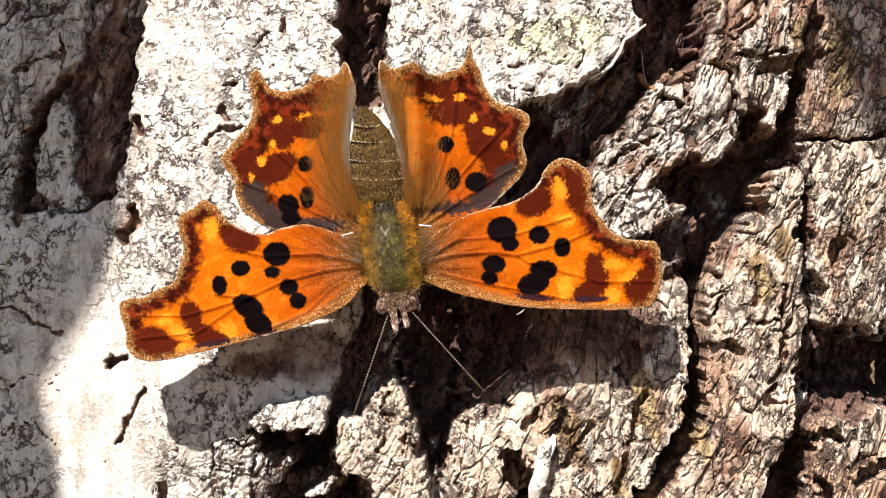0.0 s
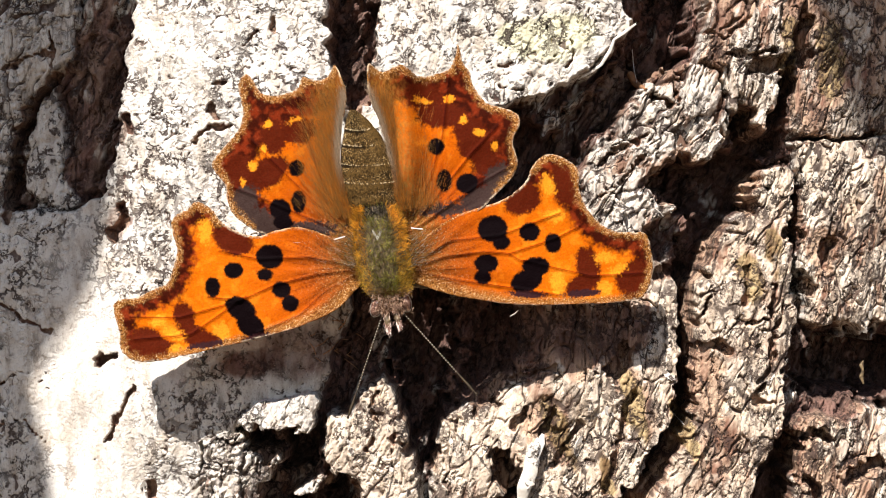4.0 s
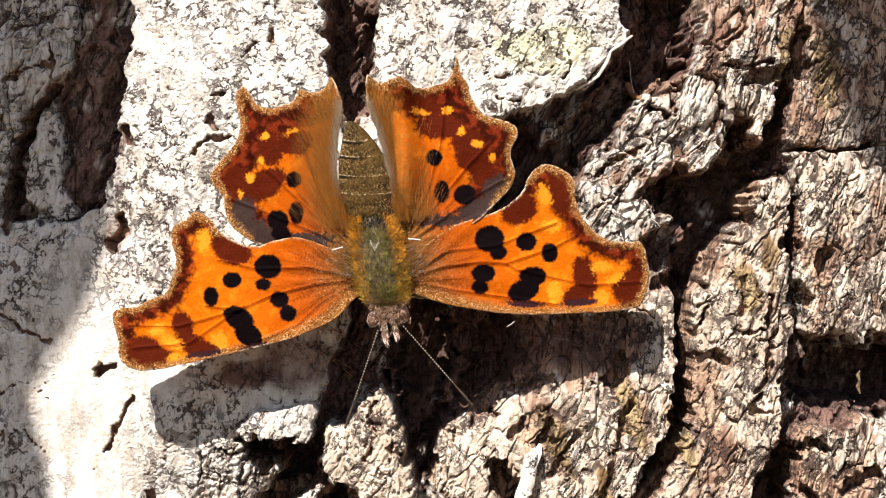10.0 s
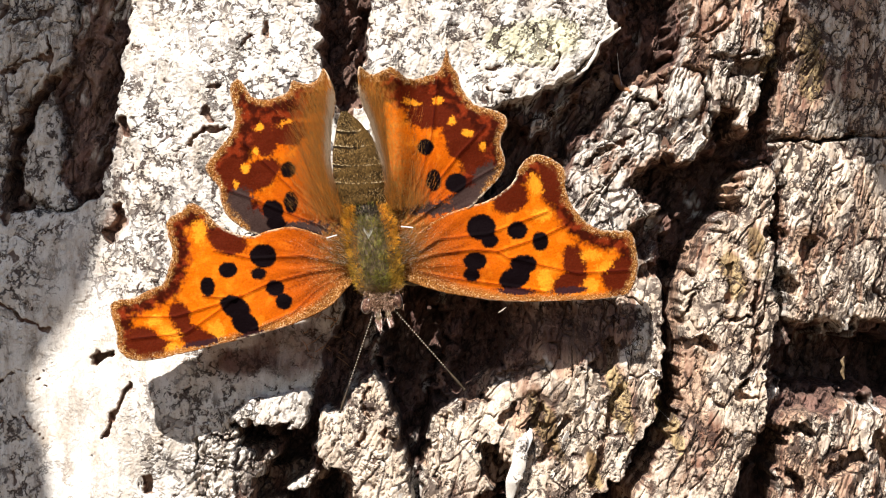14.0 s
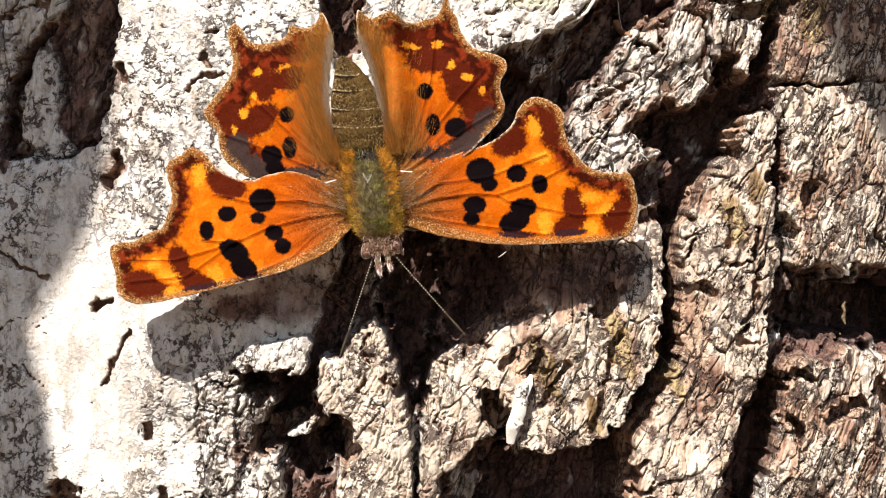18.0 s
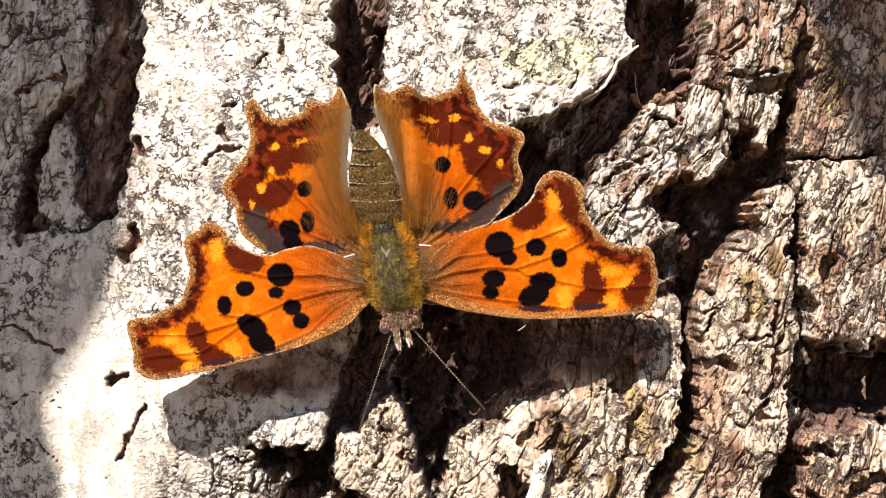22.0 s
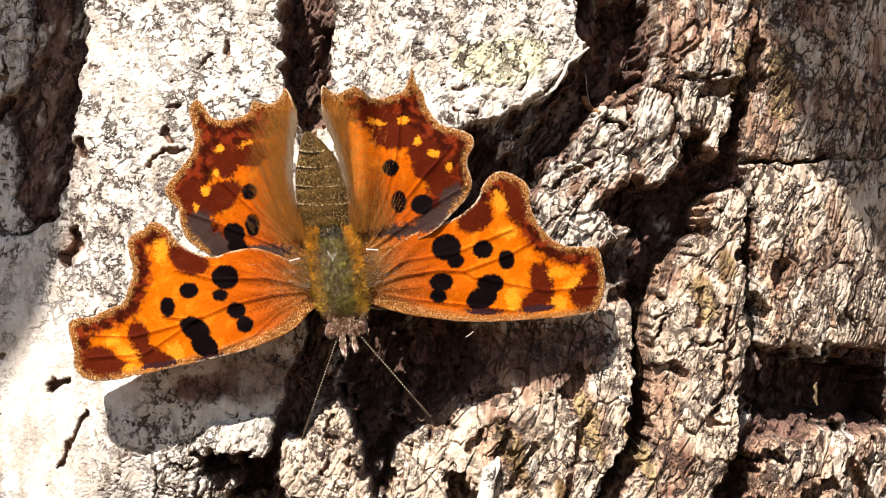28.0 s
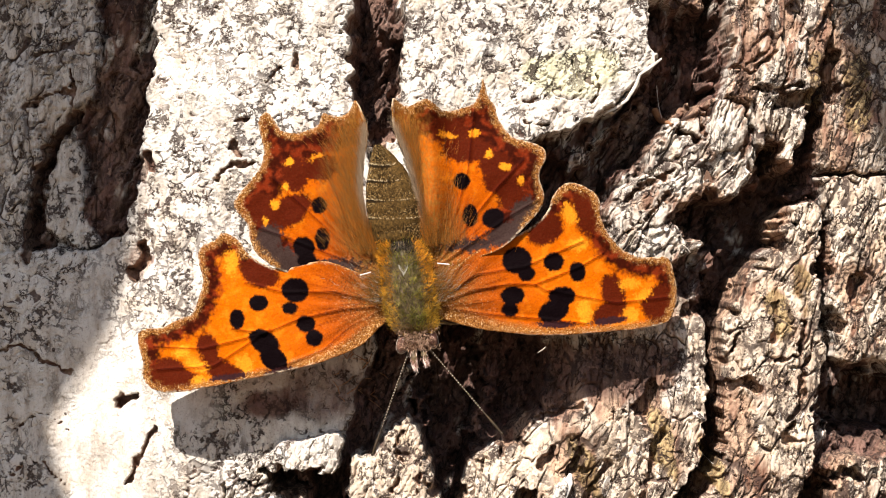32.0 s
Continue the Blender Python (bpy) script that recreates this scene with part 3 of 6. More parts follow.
# Less crust: shed patches, and shade painted under the left wing and far left.
SHED_AND_SHADED = [(-25.01, 19.6, 2.475, 3.465, 0), (-20.17, -12.43, 5.445, 3.465, 10), (35.22, -20.7, 5.445, 4.455, 0), (-36.79, -3, 2.97, 1.98, 0), (25.79, -17.94, 2.97, 2.97, 0)]
OLIVE = [(28.1, -2.45, 1.089, 2.475, 12), (22.23, -15.9, 0.792, 2.97, 25), (11.2, -16.31, 1.089, 3.465, 25), (17.69, -13.87, 0.99, 3.465, 15), (35.5, 16.76, 1.485, 3.465, 0), (30.42, -0.45, 0.99, 2.475, 10), (31.72, 17.64, 0.891, 2.97, 0), (15.19, -19.31, 0.693, 2.475, 15)]
LICHEN = [(10.21, 18.38, 4.2075, 2.2275, 10), (7.23, 18.37, 1.98, 1.2375, 0)]
CRUMBLY = [(-17.13, -20.37, 3.7125, 5.445, 0)]
PALE_SPOTS = [(24.77, -5.19, 2.7225, 2.97, 10), (31.2, -1.96, 1.7325, 1.98, 20), (30.94, 6.08, 1.782, 1.089, 0), (34.67, 4.6, 1.584, 2.7225, 0), (23.14, 14.52, 1.188, 1.782, 0), (20.71, -4.93, 1.287, 2.475, 0), (15.19, -15.83, 2.97, 2.475, 0), (3.76, -17.77, 2.475, 2.97, 0), (36.34, -17.71, 1.98, 1.98, 0)]


def ellipse_mask(x, z, items, edge=0.35):
    m = np.zeros(x.shape)
    for ex, ez, rx, rz, turn in items:
        c, s = math.cos(radians(turn)), math.sin(radians(turn))
        u, v = (x - ex) * c + (z - ez) * s, -(x - ex) * s + (z - ez) * c
        m = np.maximum(m, 1 - smooth(np.sqrt((u / rx) ** 2 + (v / rz) ** 2), 1 - edge, 1 + edge))
    return m


def bark_fields():
    wx = gx + 0.34 * fbm(gx / 1.9, gz / 1.9, 3, 0.6, 3) + 0.07 * fbm(gx / 0.5, gz / 0.5, 2, 0.6, 9)
    wz = gz + 0.34 * fbm(gx / 1.9, gz / 1.9, 3, 0.6, 23) + 0.07 * fbm(gx / 0.5, gz / 0.5, 2, 0.6, 29)
    # grain runs up the trunk and leans to the east
    lean = radians(20) + radians(20) * ellipse_mask(gx, gz, [(18.61, 8.96, 9.9, 11.88, 0)], 0.8)
    mx, mz = 18.0, 9.0
    along = np.sin(lean) * (gx - mx) + np.cos(lean) * (gz - mz)
    across = np.cos(lean) * (gx - mx) - np.sin(lean) * (gz - mz)
    rough_floor = -3.2 + 0.9 * fbm(across / 2.0, along / 5.0, 4, 0.6, 41)
    h, which = rough_floor.copy(), np.zeros(gx.shape, int)
    crust, tan, rough = np.full(gx.shape, 0.30), np.full(gx.shape, 0.12), np.full(gx.shape, 1.3)
    for k, (outline, top, edge, cr, tn, ro) in enumerate(PLATES):
        sd = sampled(line_distance(cgx, cgz, outline, True), wx, wz)
        m = smooth(sd, -edge * 0.5, edge * 0.5)
        dome = 0.5 * (1 - np.exp(-np.maximum(sd, 0) / 2.5))
        hk = rough_floor * (1 - m) + (top + dome - 0.3) * m
        take = (m > 0.02) & (hk > h)
        h = np.where(take, hk, h)
        which = np.where(take & (m > 0.3), k + 1, which)
        for old, value in ((crust, cr), (tan, tn), (rough, ro)):
            old[:] = np.where(take, old * (1 - m) + value * m, old)
    deep = np.zeros(gx.shape)
    ragged = np.clip(1 + 0.45 * fbm(gx / 1.3, gz / 1.3, 2, 0.5, 221), 0.72, 1.7)
    for course, half, depth in FISSURES:
        d = sampled(line_distance(cgx, cgz, course), wx, wz)
        d = d * ragged
        m = 1 - smooth(d, half * 0.72, half * 1.2)
        deep = np.maximum(deep, m * depth)
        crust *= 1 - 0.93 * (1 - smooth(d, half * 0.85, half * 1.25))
    h = h - deep
    bare = ellipse_mask(wx, wz, BARE)
    crust -= 0.55 * bare
    # the wings' shadow is deepened in the colour: less crust, less tan
    underwing = ellipse_mask(wx, wz, UNDERWING_SHADE, 0.5)
    crust -= 0.58 * underwing + 0.30 * ellipse_mask(wx, wz, SHED_AND_SHADED, 0.5)
    tan *= 1 - 0.85 * underwing
    h -= 0.35 * bare
    formed = h.copy()
    # undulation, then folds with sharp valleys, lifted flakes, fibres and hairline cracks
    h += 0.5 * fbm(across / 7, along / 11, 3, 0.5, 51)
    qx = across + 0.40 * fbm(gx / 2.6, gz / 3.6, 3, 0.55, 121)
    qz = along + 0.9 * fbm(gx / 3.4, gz / 3.4, 3, 0.55, 131)
    v1 = np.minimum(np.abs(fbm(qx / 2.5, qz / 9.0, 3, 0.45, 141)) * 2.2, 1.0)
    v2 = np.minimum(np.abs(fbm(qx / 1.05, qz / 6.5, 3, 0.42, 151)) * 2.2, 1.0)
    v3 = np.minimum(np.abs(fbm(qx / 0.42, qz / 5.0, 2, 0.5, 161)) * 2.2, 1.0)
    worn = np.clip(rough - 0.35, 0, 1.3)
    chip, gap = facets(qx / 2.1 + 20, qz / 6.0 + 20, 5, 0.9)
    chip2, gap2 = facets(qx / 0.9 + 20, qz / 2.3 + 20, 6, 0.9)
    h += worn * (0.22 * (v1 - 0.6) + 0.06 * (v2 - 0.6) + 0.05 * (v3 - 0.6) + 1.0 * chip + 0.24 * chip2)
    ledge = fbm(qx / 2.6, qz / 7.0, 3, 0.42, 181) * 3.0
    h += np.minimum(worn, 0.9) * 0.12 * (np.floor(ledge) + smooth(ledge - np.floor(ledge), 0.82, 1.0))
    bx, bz = gx + 0.9 * fbm(gx / 2.2, gz / 2.2, 3, 0.55, 191), gz + 0.9 * fbm(gx / 2.2, gz / 2.2, 3, 0.55, 201)
    f1 = fbm(bx / 3.2, bz / 3.6, 4, 0.5, 61) * 2.6
    f2 = fbm(bx / 1.2, bz / 1.3, 3, 0.5, 71) * 2.0
    s1, s2 = f1 - np.floor(f1), f2 - np.floor(f2)
    # patches left smooth and crackless, as if bright sun washed their detail out
    sunwash_patch = ellipse_mask(gx, gz, [(-30.38, -14.3, 4.95, 11.38, 6), (-23.95, -10.84, 2.97, 1.48, 0)], 0.6)
    where = smooth(fbm(gx / 4, gz / 4, 3, 0.55, 111), -0.15, 0.45) * (1 - 0.8 * sunwash_patch)
    h += 0.15 * s1 ** 5 * (0.25 + 0.75 * where) * (1 - 0.7 * sunwash_patch) * (1 - 0.75 * smooth(worn, 0.05, 0.3)) + 0.07 * s2 ** 4 * where + 0.03 * fbm(bx / 0.45, bz / 0.45, 2, 0.5, 211)
    f4 = fbm(bx / 1.9, bz / 1.6, 3, 0.5, 231) * 2.0
    s4 = f4 - np.floor(f4)
    where4 = smooth(fbm(gx / 2.4, gz / 2.4, 3, 0.55, 241), 0.0, 0.45) * (1 - sunwash_patch)
    h += 0.13 * s4 ** 6 * where4 * (1 - 0.6 * smooth(worn, 0.05, 0.3))
    # weather has rounded the folds of the worn bark
    relief = h - formed
    h = formed + relief + np.minimum(worn * 2.5, 0.35) * (blurred(relief, 1.0) - relief)
    fibre = 1 - np.abs(fbm(qx / 0.45, qz / 6.0, 3, 0.5, 81))
    h += 0.20 * tan * fibre * np.minimum(rough, 1.0)
    cr1 = np.abs(fbm(bx / 3.0, bz / 4.0, 4, 0.6, 101))
    cracks = (1 - smooth(cr1, 0.010, 0.038)) * (0.25 + 0.75 * where)
    h -= (0.20 + 0.20 * np.minimum(worn, 1)) * cracks
    flake = np.maximum(smooth(s1, 0.93, 0.995) * 0.95, np.maximum(smooth(s2, 0.94, 0.99) * 0.8 * where, cracks * 0.9)) * (0.2 + 0.8 * where)
    # darkens lifted edges for the crescents of shadow they cast
    flake = np.maximum(flake, smooth(s4, 0.94, 0.99) * 0.85 * where4)
    valley = np.maximum((1 - smooth(v1, 0.05, 0.35)), 0.8 * (1 - smooth(v2, 0.05, 0.4))) * np.minimum(worn * 1.4, 1)
    crust += 0.04 * np.minimum(worn * 2, 1) - 0.30 * valley
    crust += np.minimum(worn, 0.8) * 0.5 * fbm(qx / 2.4, qz / 8.0, 4, 0.6, 171)
    # long splits along the grain of the worn bark
    split = np.abs(fbm(qx / 1.5, qz / 9.0, 4, 0.5, 271))
    split = (1 - smooth(split, 0.018, 0.07)) * np.minimum(worn * 2.2, 1.0) * smooth(fbm(gx / 3.0, gz / 4.0, 2, 0.5, 281), -0.35, 0.15)
    h -= 0.45 * split
    flake = np.maximum(flake, 0.9 * split)
    h += 0.5 * ellipse_mask(gx, gz, [(14.4, -10.34, 6.43, 3.96, 0)], 0.7) + 1.4 * ellipse_mask(gx, gz, [(-20.0, -13.0, 9.0, 6.5, 0)], 0.8)
    # dried crust: a net of fine dark cracks
    crisp = smooth(worn, 0.05, 0.25)
    net = np.maximum((1 - smooth(gap, 0.015, 0.075)) * smooth(fbm(gx / 2.6, gz / 2.6, 3, 0.55, 291), -0.45, 0.0),
                     0.9 * (1 - smooth(gap2, 0.03, 0.15)) * smooth(fbm(gx / 1.8, gz / 1.8, 3, 0.55, 295), 0.0, 0.4)) * crisp
    h -= 0.34 * net
    flake = np.maximum(flake, 0.95 * net)
    # short curved cracks where the pale crust has begun to lift
    arcs = (1 - smooth(cells(bx / 1.7 + 30, bz / 1.25 + 30, 7), 0.03, 0.13)) * smooth(fbm(gx / 1.3, gz / 1.3, 2, 0.5, 301), -0.12, 0.15)
    arcs *= (1 - smooth(worn, 0.15, 0.4)) * (1 - sunwash_patch) * smooth(fbm(gx / 5, gz / 5, 2, 0.5, 311), -0.35, 0.1)
    h -= 0.16 * arcs
    flake = np.maximum(flake, 0.95 * arcs)
    crust += np.minimum(worn, 0.5) * 0.8 * fbm(gx / 3.2, gz / 5.0, 3, 0.5, 321)
    # sinks the same plate edge out of the sunlight
    h -= 1.3 * ellipse_mask(gx, gz, [(4.75, -8.36, 3.46, 3.96, 20)], 0.7)
    # thin layers: the worn bark breaks in steps with dark broken edges
    q = h / 0.50 + 0.60 * fbm(qx / 2.2, qz / 6.0, 2, 0.4, 251)
    fr = q - np.floor(q)
    layered = 0.50 * (np.floor(q) + smooth(fr, 0.80, 0.99)) - 0.50 * (q - h / 0.50)
    amount = 0.20 * np.minimum(worn * 1.8, 1.0) * (1 - smooth(deep, 0.3, 1.5))
    h = h * (1 - amount) + layered * amount
    flake = np.maximum(flake, amount * 2.2 * smooth(fr, 0.80, 0.88) * (1 - smooth(fr, 0.93, 1.0)) * smooth(fbm(gx / 1.6, gz / 1.6, 2, 0.5, 261), -0.25, 0.35))
    h -= (gx - 2.0) ** 2 / 360.0 + np.maximum(gx - 31.0, 0) ** 2 / 40.0
    # rounded crumbs of crust
    clod, crumbly = cells(bx / 1.25 + 40, bz / 1.0 + 40, 12), ellipse_mask(wx, wz, CRUMBLY, 0.5)
    h += 0.6 * np.sqrt(np.clip(clod, 0, 1)) * crumbly
    flake = np.maximum(flake, 0.75 * (1 - smooth(clod, 0.02, 0.13)) * crumbly * smooth(fbm(gx / 1.5, gz / 1.5, 2, 0.5, 331), -0.35, 0.05))
    olive = ellipse_mask(wx, wz, OLIVE, 0.5)
    crust += 0.38 * ellipse_mask(wx, wz, PALE_SPOTS, 0.5) - 0.6 * olive
    tan = np.maximum(tan, 0.9 * olive)
    marks = {"lichen": ellipse_mask(gx, gz, LICHEN, 0.7), "olive": olive, "worn": smooth(worn, 0.08, 0.35), "sunwash": sunwash_patch * 0.85}
    return h, which, np.clip(crust, 0, 1), np.clip(tan, 0, 1), flake, marks


def bark_height(x, z):
    """Height of the bark at one place, in mm."""
    return float(BARK_H[int(round((z - BASE) / STEP)), int(round((x - LEFT) / STEP))])


tree = new("tree")
tagged(tree, "old tree trunk with pale, cracked and flaking grey-brown bark", "tree")
BARK_H, which, crust, tan, flake, marks = bark_fields()


def build_bark():
    rows, cols = gx.shape
    verts = np.stack([gx, -BARK_H, gz], -1).reshape(-1, 3) * MM
    ids = np.arange(rows * cols).reshape(rows, cols)
    quads = np.stack([ids[:-1, :-1], ids[:-1, 1:], ids[1:, 1:], ids[1:, :-1]], -1).reshape(-1, 4)
    part_of = which[:-1, :-1].ravel()
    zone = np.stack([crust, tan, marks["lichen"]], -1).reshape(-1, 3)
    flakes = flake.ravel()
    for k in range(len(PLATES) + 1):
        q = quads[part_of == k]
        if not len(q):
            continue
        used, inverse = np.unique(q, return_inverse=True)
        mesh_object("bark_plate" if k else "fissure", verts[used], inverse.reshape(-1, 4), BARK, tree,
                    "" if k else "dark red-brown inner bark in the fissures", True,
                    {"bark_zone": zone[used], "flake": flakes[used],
                     **{k: marks[k].ravel()[used] for k in ("olive", "worn", "sunwash")}})


def build_flakes():
    """Loose curled flakes of bark, a few shapes laid many times."""
    rs = np.random.RandomState(21)
    shapes = []
    for k in range(10):
        m = 13
        a = np.linspace(0, 2 * np.pi, m, endpoint=False)
        r = 0.62 + 0.30 * rs.rand(m)
        x, z = r * np.cos(a) * (0.55 + 0.3 * rs.rand()), r * np.sin(a)
        ring = np.stack([x, -0.16 * np.maximum(z, 0) ** 2 - 0.08 * x * x, z], 1)
        inner = np.stack([x * 0.5, -0.10 * np.maximum(z, 0) ** 2, z * 0.5], 1)
        back = ring + (0, 0.16, 0)
        verts = np.concatenate([ring, inner, back, [(0, 0, 0)]])
        faces = []
        for i in range(m):
            j = (i + 1) % m
            faces += [(i, m + i, m + j), (i, m + j, j), (m + i, 3 * m, m + j), (2 * m + i, i, j), (2 * m + i, j, 2 * m + j)]
        pale = k < 6
        zone = np.tile((0.95, 0.5, 0.0) if pale else (0.25, 0.6, 0.0), (len(verts), 1))
        ob = mesh_object("bark_flake", verts * MM, faces, BARK, tree, "", False, {"bark_zone": zone, "flake": np.zeros(len(verts))})
        shapes.append(ob)
    made = 0
    while made < 290:
        x, z = rs.uniform(-38, 42), rs.uniform(-28, 27)
        i, j = int((z - BASE) / STEP), int((x - LEFT) / STEP)
        k = which[i, j]
        if k == 0 or rs.rand() > 0.25 + 0.75 * min(flake[i - 4:i + 5, j - 4:j + 5].max(), 1) * min(0.3 + PLATES[k - 1][5], 1):
            continue
        pale = crust[i, j] > 0.55
        src = shapes[rs.randint(0, 6) if pale else rs.randint(6, 10)]
        ob = src if made < 10 and src.location.length == 0 else src.copy()
        if ob is not src:
            scene.collection.objects.link(ob)
        slope_x = (BARK_H[i, j + 6] - BARK_H[i, j - 6]) / (12 * STEP)
        slope_z = (BARK_H[i + 6, j] - BARK_H[i - 6, j]) / (12 * STEP)
        size = 0.25 + 0.45 * rs.rand() ** 2
        m = pose(x * MM, -(BARK_H[i, j] - 0.03) * MM, z * MM,
                 math.degrees(math.atan(max(-0.7, min(0.7, slope_z)))), 0, -math.degrees(math.atan(max(-0.7, min(0.7, slope_x)))))
        ob.matrix_basis = m @ pose(0, 0, 0, 0, 180 * (rs.rand() < 0.5) - 14 + rs.normal(0, 22), 0) @ Matrix.Diagonal((size, size, size * (1.0 + 1.0 * rs.rand()), 1))
        made += 1
    for src in shapes:
        if src.location.length == 0:
            bpy.data.objects.remove(src)


build_bark()
build_flakes()


def build_trunk():
    """The rest of the trunk round the bark face; an unseen added branch shades its west side."""
    n, m, R = 180, 220, 160.0
    a, z = np.meshgrid(np.linspace(0, 2 * np.pi, n, endpoint=False), np.linspace(-1250, 1500, m))
    ridge = np.abs(fbm(a * 7 + 0.3 * gnoise(a * 3, z / 90, 4), z / 160, 3, 0.5, 7))
    r = R + 9 * np.minimum(ridge, 0.7) - 4 + 26 * smooth(-z, 900, 1250)
    x, y = 2 + r * np.sin(a), R - r * np.cos(a)
    near = (np.abs(x) < 60) & (y < 60) & (np.abs(z) < 48)
    y = np.where(near, y + 22, y)
    verts = np.stack([x, y, z], -1).reshape(-1, 3) * MM
    ids = np.arange(n * m).reshape(m, n)
    nxt = np.roll(ids, -1, 1)
    faces = np.stack([ids[:-1], nxt[:-1], nxt[1:], ids[1:]], -1).reshape(-1, 4)
    zone = np.stack([smooth(ridge, 0.05, 0.3), np.full(r.shape, 0.5), np.zeros(r.shape)], -1).reshape(-1, 3)
    mesh_object("trunk", verts, faces, BARK, tree, "", True, {"bark_zone": zone, "flake": np.zeros(n * m)})
    disc = np.concatenate([verts[-n:], [(0.002, 0.16, 1.52)]])
    rim = np.arange(n)
    mesh_object("broken_top", disc, np.stack([rim, np.roll(rim, -1), np.full(n, n)], -1), FIBRE, tree)


def shade_branch(edge, low, side, radius):
    """An unseen dead branch, added before the trunk to cast shade: the edge of its shadow crosses the bark at the
    places (z, x) of edge, and its end falls at the height low.
    """
    k, c = 150, 20
    t = np.linspace(0, 1, k)
    ze = 420 + t * (low - 420)
    xe = np.interp(ze, [e[0] for e in edge], [e[1] for e in edge])
    s = 40 + 165 * t ** 0.7
    rad = radius * (1.3 - 0.3 * t)
    taper = np.sqrt(np.maximum(1 - (np.maximum(t - 0.97, 0) / 0.03) ** 2, 0.0004))
    px, py, pz = xe - LIGHT.x * s + side * rad * taper, -LIGHT.y * s, ze - LIGHT.z * s
    ang = np.linspace(0, 2 * np.pi, c, endpoint=False)
    rr = (rad * taper)[:, None] * (1 + 0.05 * np.sin(3 * ang + 9 * t[:, None]))
    verts = np.stack([px[:, None] + rr * np.cos(ang), py[:, None] + rr * np.sin(ang), np.repeat(pz[:, None], c, 1)], -1)
    ids = np.arange(k * c).reshape(k, c)
    nxt = np.roll(ids, -1, 1)
    faces = np.stack([ids[:-1], ids[1:], nxt[1:], nxt[:-1]], -1).reshape(-1, 4)
    zone = np.tile([0.7, 0.5, 0.0], (k * c, 1))
    mesh_object("shade_branch", verts.reshape(-1, 3) * MM, faces, BARK, tree, "", True, {"bark_zone": zone, "flake": np.zeros(k * c)})


# added out of view: one shades the far left, one the upper right corner
shade_branch([(-30, -36.2), (-21, -36.5), (-14, -37.0), (-8, -38.0), (-3, -39.8), (2, -42.0), (7, -40.2), (10, -36.4), (13, -32.4), (22, -30.8), (60, -29), (420, 10)], -21, -1, 20.0)
shade_branch([(16, 35.4), (25, 32.8), (420, -86)], 20.5, 1, 12.0)
build_trunk()

gxx, gyy = np.meshgrid(np.sinh(np.linspace(-9, 9, 90)) * 0.6, np.sinh(np.linspace(-9, 9, 90)) * 0.6)
gid = np.arange(8100).reshape(90, 90)
ground = mesh_object("ground", np.stack([gxx, gyy, -1.24 + 0.03 * fbm(gxx * 1.3, gyy * 1.3, 3)], -1).reshape(-1, 3),
                     np.stack([gid[:-1, :-1], gid[:-1, 1:], gid[1:, 1:], gid[1:, :-1]], -1).reshape(-1, 4), SOIL)
tagged(ground, "brown leaf litter on the woodland floor", "ground", kind="structure")


# ---- the butterfly ----
butterfly = new("butterfly")
tagged(butterfly, "orange butterfly with black spots and ragged wings, basking on bark", "butterfly")
ORANGE, DEEP, RUST, BLACK = (0.61, 0.126, 0.0012), (0.34, 0.052, 0.001), (0.078, 0.0088, 0.0020), (0.0035, 0.0012, 0.0018)
YELLOW, GOLD, GREY, DUN = (0.80, 0.27, 0.014), (0.42, 0.20, 0.04), (0.046, 0.027, 0.023), (0.30, 0.125, 0.022)


def spline(pts, n):
    """A closed smooth curve through the points."""
    p = np.asarray(pts, float)
    out = []
    for i in range(len(p)):
        a, b, c, d = p[i - 1], p[i], p[(i + 1) % len(p)], p[(i + 2) % len(p)]
        for t in np.arange(n) / n:
            out.append(0.5 * (2 * b + (c - a) * t + (2 * a - 5 * b + 4 * c - d) * t * t + (3 * b - a - 3 * c + d) * t ** 3))
    return np.array(out)


def lay(col, mask, tint):
    return col * (1 - mask[:, None]) + np.array(tint) * mask[:, None]


